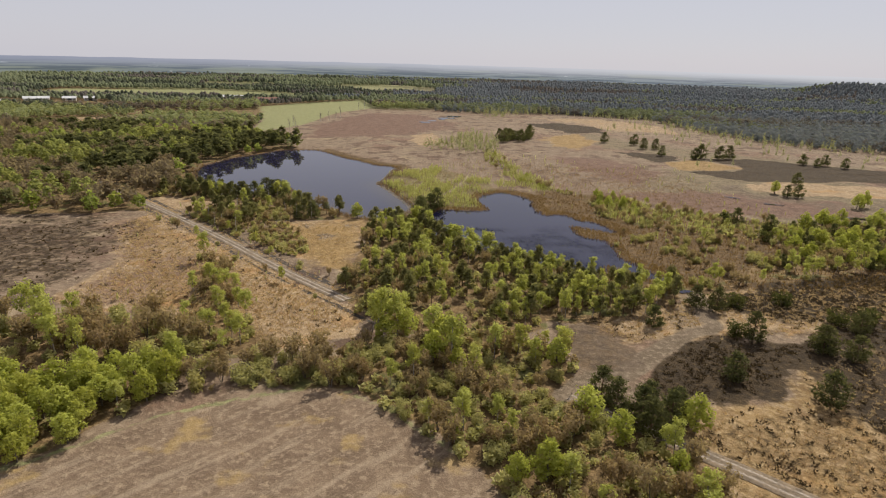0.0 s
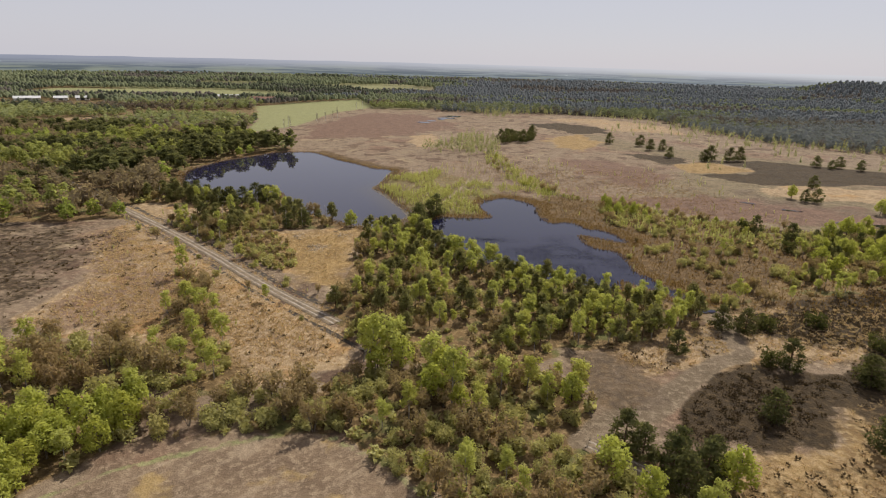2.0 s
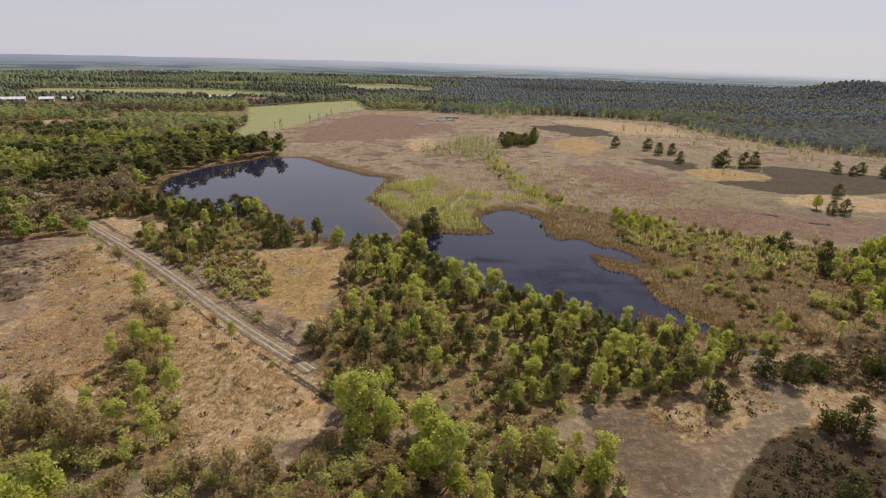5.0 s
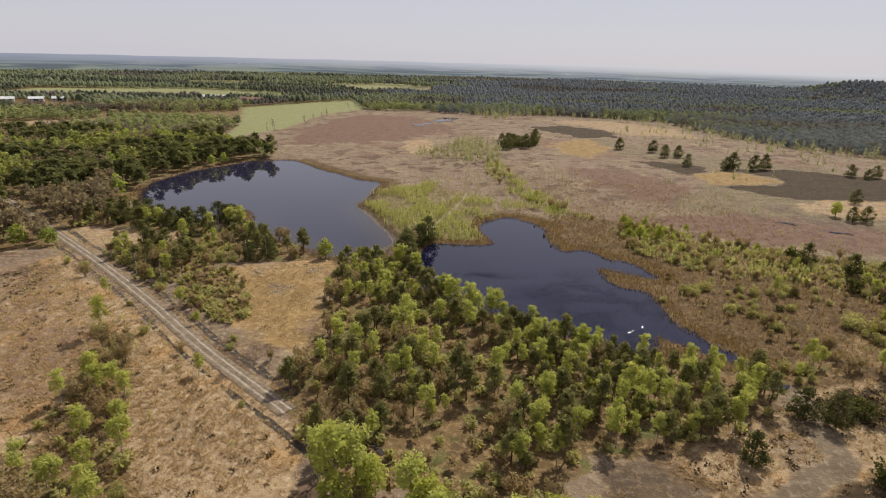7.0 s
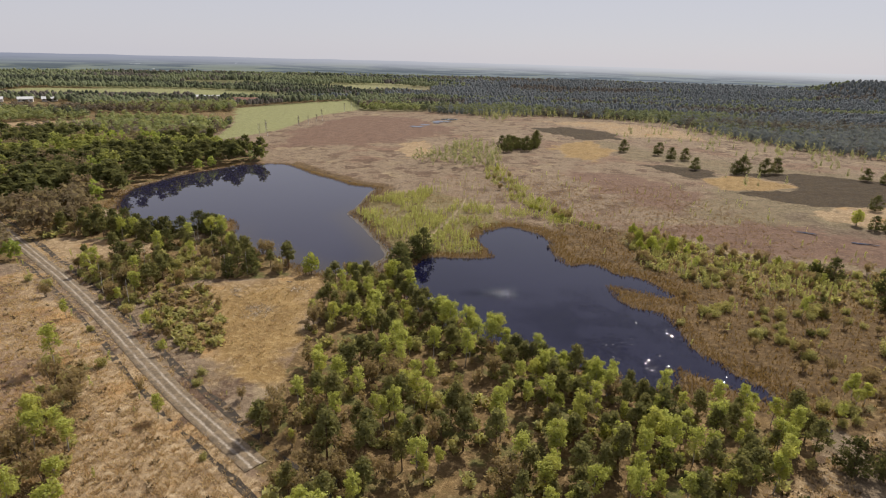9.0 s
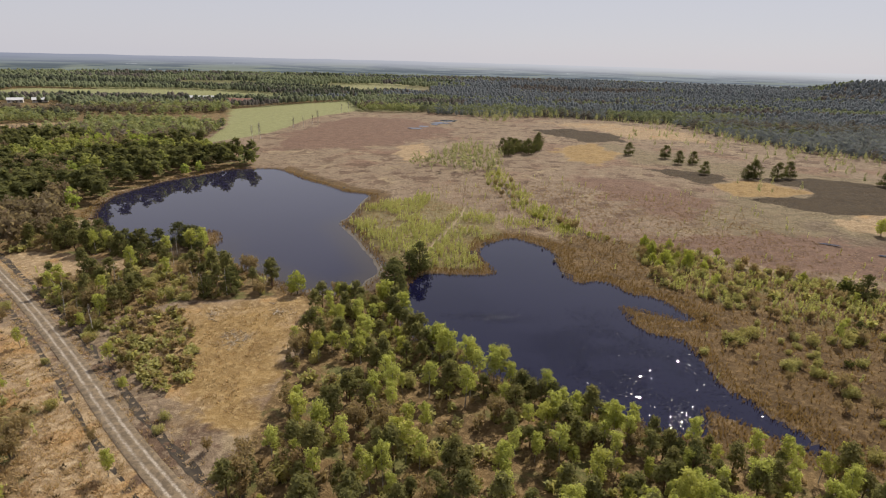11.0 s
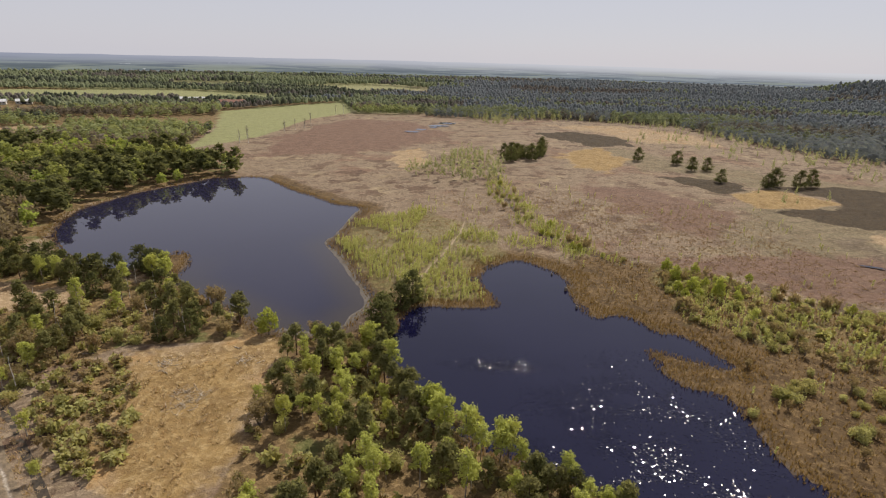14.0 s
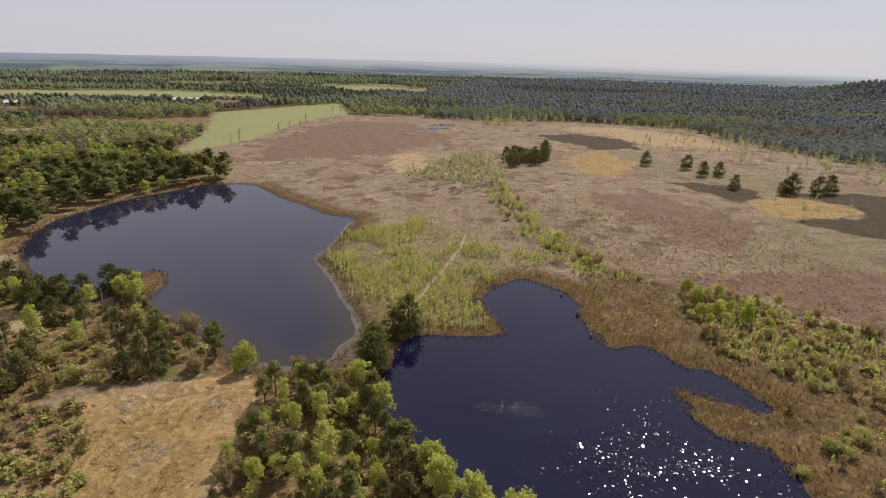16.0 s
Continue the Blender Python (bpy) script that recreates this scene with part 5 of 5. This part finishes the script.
def pool(x, y, long, wide, turn):
    bm = bmesh.new()
    rim = []
    for k in range(22):
        a = 2 * math.pi * k / 22
        r = 1 + 0.5 * (noise.noise((x + math.cos(a) * 1.7, y + math.sin(a) * 1.7, 0.0)))
        rim.append(bm.verts.new((math.cos(a) * long * r, math.sin(a) * wide * r, 0)))
    bm.faces.new(rim)
    me = bpy.data.meshes.new("moor_pool")
    bm.to_mesh(me)
    bm.free()
    me.materials.append(WATER)
    z = float(ground_height(np.array([x]), np.array([y]))[0])
    ob = tagged(new("moor_pool", me), "small shallow pool shining on the moor", "pool", "pools on the moor")
    ob.matrix_basis = pose(x, y, max(z, 0.0) + 0.22, 0, 0, turn)


for x, y, long, wide, turn in ((-18, 492, 5, 4, 10), (-12, 505, 4, 4, 0), (0, 530, 7, 6, 40), (6, 548, 8, 6, 20), (-4, 520, 3, 3, 0), (140, 205, 5, 1.2, -12), (152, 203, 7, 1.0, -8), (163, 200, 4, 1.2, -15),
                               (118, 232, 3.0, 0.8, -25), (129, 222, 4.0, 0.7, -20), (58, 128, 1.9, 0.8, 20)):
    pool(x, y, long, wide, turn)


def stump(x, y, size):
    rng = np.random.default_rng(int(x * 7 + y))
    v, f = joined([tube([(0, 0, -1.0), (0.05, 0, 0.1), (0.08, 0.05, 0.55 * size)], (0.34 * size, 0.27 * size, 0.2 * size), 8),
                   tube([(0, 0, 0.1), (0.3 * size, 0.1, 0.35 * size)], (0.1 * size, 0.04 * size), 5)])
    ob = tagged(new("tree_stump", tri_mesh("tree_stump", v, f, BARK_GREY)), "dark rotten tree stump standing in the pond", "stump", "stumps in the pond")
    ob.matrix_basis = pose(x, y, -0.32, 0, 0, rng.uniform(0, 360))


for x, y, size in ((32.5, 212.5, 1.5), (33.0, 202.5, 1.1), (31.0, 222.5, 1.0)):
    stump(x, y, size)


def fallen_log(x, y, long, thick, turn):
    rng = np.random.default_rng(int(x * 13 + y * 7))
    pts = [(-long / 2, 0, thick), (0, rng.uniform(-0.2, 0.2), thick * 1.1), (long / 2, rng.uniform(-0.3, 0.3), thick * 1.6)]
    limbs = [tube(pts, (thick, thick * 0.8, thick * 0.3), 7)]
    for k in range(5):
        p = np.array((long * (0.05 + 0.09 * k), 0, thick))
        limbs.append(tube([p, p + (0.7, rng.uniform(-0.9, 0.9), rng.uniform(0.1, 0.7))], (thick * 0.35, thick * 0.08), 4))
    ob = tagged(new("fallen_log", tri_mesh("fallen_log", *joined(limbs), DEAD_WOOD)), "bleached fallen birch log with broken branches", "log", "fallen logs in the clearing")
    ob.matrix_basis = pose(x, y, float(ground_height(np.array([x]), np.array([y]))[0]), 0, 0, turn)


rng = np.random.default_rng(44)
for x, y in ((-37, 165), (-35, 168), (-33, 162), (-42, 172), (-46, 168), (-33, 181), (-52, 176), (-58, 178), (-40, 159), (24, 108), (42, 112)):
    fallen_log(x, y, rng.uniform(1.4, 2.8), rng.uniform(0.045, 0.08), rng.uniform(0, 360))

for x, y, size in ((-20, 186, 0.6), (6, 158, 0.6), (-45, 201, 0.7)):
    plant("twig", x, y, size, rng.uniform(0, 360), int(rng.integers(1000)))
def brush_pile(x, y, wide):
    """A loose heap of cut pale sticks."""
    rng = np.random.default_rng(int(abs(x) * 11 + y))
    sticks = []
    for k in range(46):
        p = np.array((*rng.normal(size=2) * wide * 0.4, rng.uniform(0.02, 0.28)))
        a = rng.uniform(0, math.pi)
        q = p + np.array((math.cos(a), math.sin(a), rng.uniform(-0.05, 0.2))) * rng.uniform(0.6, 1.5)
        sticks.append(tube([p, q], (0.035, 0.012), 3))
    ob = tagged(new("brush_pile", tri_mesh("brush_pile", *joined(sticks), DEAD_WOOD)), "low heap of pale cut branches in the clearing", "brushwood", kind="stuff")
    ob.matrix_basis = pose(x, y, float(ground_height(np.array([x]), np.array([y]))[0]), 0, 0, 0)


for x, y, wide in ((-35.0, 162.0, 3.0), (-33.5, 165.0, 2.2), (-36.5, 166.5, 2.0), (-30.0, 176.0, 2.4), (-43.0, 175.0, 2.6)):
    brush_pile(x, y, wide)

along = np.cumsum(np.r_[0, np.linalg.norm(np.diff(DITCH, axis=0), axis=1)])
for k in range(64):
    d = rng.uniform(15, along[-1] - 10)
    x = float(np.interp(d, along, DITCH[:, 0]) + rng.normal() * 2.2)
    y = float(np.interp(d, along, DITCH[:, 1]) + rng.normal() * 2.2)
    plant(("olive", "twig", "olive", "bright")[k % 4], x, y, rng.uniform(0.3, 0.62) * (0.7 if k % 4 == 3 else 1.0), rng.uniform(0, 360), int(rng.integers(1000)))


def bare_birch(x, y, size, turn, lean, label="slender white-stemmed birch without leaves", group="bare birches by the pond", count=9):
    """A slender pale birch without leaves: its trunk and its branches."""
    rng = np.random.default_rng(int(abs(x) * 31 + y * 17))
    h = 6.0
    base = tagged(new("bare_birch"), label, "tree", group)
    base.matrix_basis = pose(x, y, float(ground_height(np.array([x]), np.array([y]))[0]), lean, 0, turn) @ Matrix.Diagonal((size, size, size, 1))
    stem = [(0, 0, -0.3), (0.1, 0.05, h * 0.4), (0.25, -0.1, h * 0.75), (0.3, 0.1, h)]
    branches = []
    for k in range(count):
        f = 0.32 + 0.6 * k / count
        a = 2.4 * k + rng.random()
        p = np.array((0.25 * f, 0, h * f))
        q = p + np.array((math.cos(a), math.sin(a), 1.0)) * rng.uniform(0.6, 1.1)
        branches.append(tube([p, q], (0.028, 0.006), 3))
    new("trunk", tri_mesh("trunk", *tube(stem, (0.085, 0.07, 0.04, 0.01), 6), WHITE_BARK)).parent = base
    new("branches", tri_mesh("branches", *joined(branches), BARK_GREY)).parent = base


WHITE_BARK = bark_material("white_birch_bark", (0.30, 0.27, 0.23), (0.62, 0.58, 0.52))
bx, by = fill(SHORE_WOOD, 8.0, rng, 0.7)
cx, cy = fill(TRACKSIDE, 6.5, rng, 0.8)
for x, y in zip(np.r_[bx, cx], np.r_[by, cy]):
    bare_birch(float(x), float(y), rng.uniform(0.7, 1.15), rng.uniform(0, 360), rng.uniform(-9, 9))
for x, y in ((-112, 418), (-109, 424), (-115, 440), (-101, 474), (-97, 486), (-103, 480), (-94, 500), (-92, 512), (-88, 590), (-84, 604)):
    bare_birch(x, y, rng.uniform(1.2, 1.7), rng.uniform(0, 360), rng.uniform(-3, 3), "tall bare tree at the edge of the pasture", "bare trees by the pasture", 40)


# ---- the hazy distance ----
def build_backdrop():
    n = Nodes("hazy_distance")
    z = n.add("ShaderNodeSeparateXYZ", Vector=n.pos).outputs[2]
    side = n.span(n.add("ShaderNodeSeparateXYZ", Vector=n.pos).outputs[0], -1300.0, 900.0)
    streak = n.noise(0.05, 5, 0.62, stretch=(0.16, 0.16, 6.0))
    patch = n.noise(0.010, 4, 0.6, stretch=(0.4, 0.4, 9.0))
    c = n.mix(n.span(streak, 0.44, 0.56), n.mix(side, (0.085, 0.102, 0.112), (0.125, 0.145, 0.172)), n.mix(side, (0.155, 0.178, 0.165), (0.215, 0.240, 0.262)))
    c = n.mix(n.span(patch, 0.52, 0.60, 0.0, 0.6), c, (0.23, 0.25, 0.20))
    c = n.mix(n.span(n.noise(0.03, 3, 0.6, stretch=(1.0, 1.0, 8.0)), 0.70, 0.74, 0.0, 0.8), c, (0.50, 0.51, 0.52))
    # Painted haze: the glowing sheet pales towards its top, most on the right.
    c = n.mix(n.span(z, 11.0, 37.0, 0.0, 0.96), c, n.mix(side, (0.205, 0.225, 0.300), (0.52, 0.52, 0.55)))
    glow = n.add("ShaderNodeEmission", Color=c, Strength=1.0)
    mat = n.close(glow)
    radius, verts, tris = 1420.0, [], []
    count = 240
    for k in range(count + 1):
        a = radians(-75 + 150 * k / count)
        x, y = radius * math.sin(a), radius * math.cos(a)
        lift = float(fbm(np.array([a * 900.0]), np.array([3.0]), 40.0, 77)[0])
        top = 35.2 + 1.8 * lift
        verts += [(x, y, -4.0), (x, y, top)]
    for k in range(count):
        tris += [(2 * k, 2 * k + 1, 2 * k + 3), (2 * k, 2 * k + 3, 2 * k + 2)]
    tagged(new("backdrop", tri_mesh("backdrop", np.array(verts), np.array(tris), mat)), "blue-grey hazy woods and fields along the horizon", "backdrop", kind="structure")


build_backdrop()
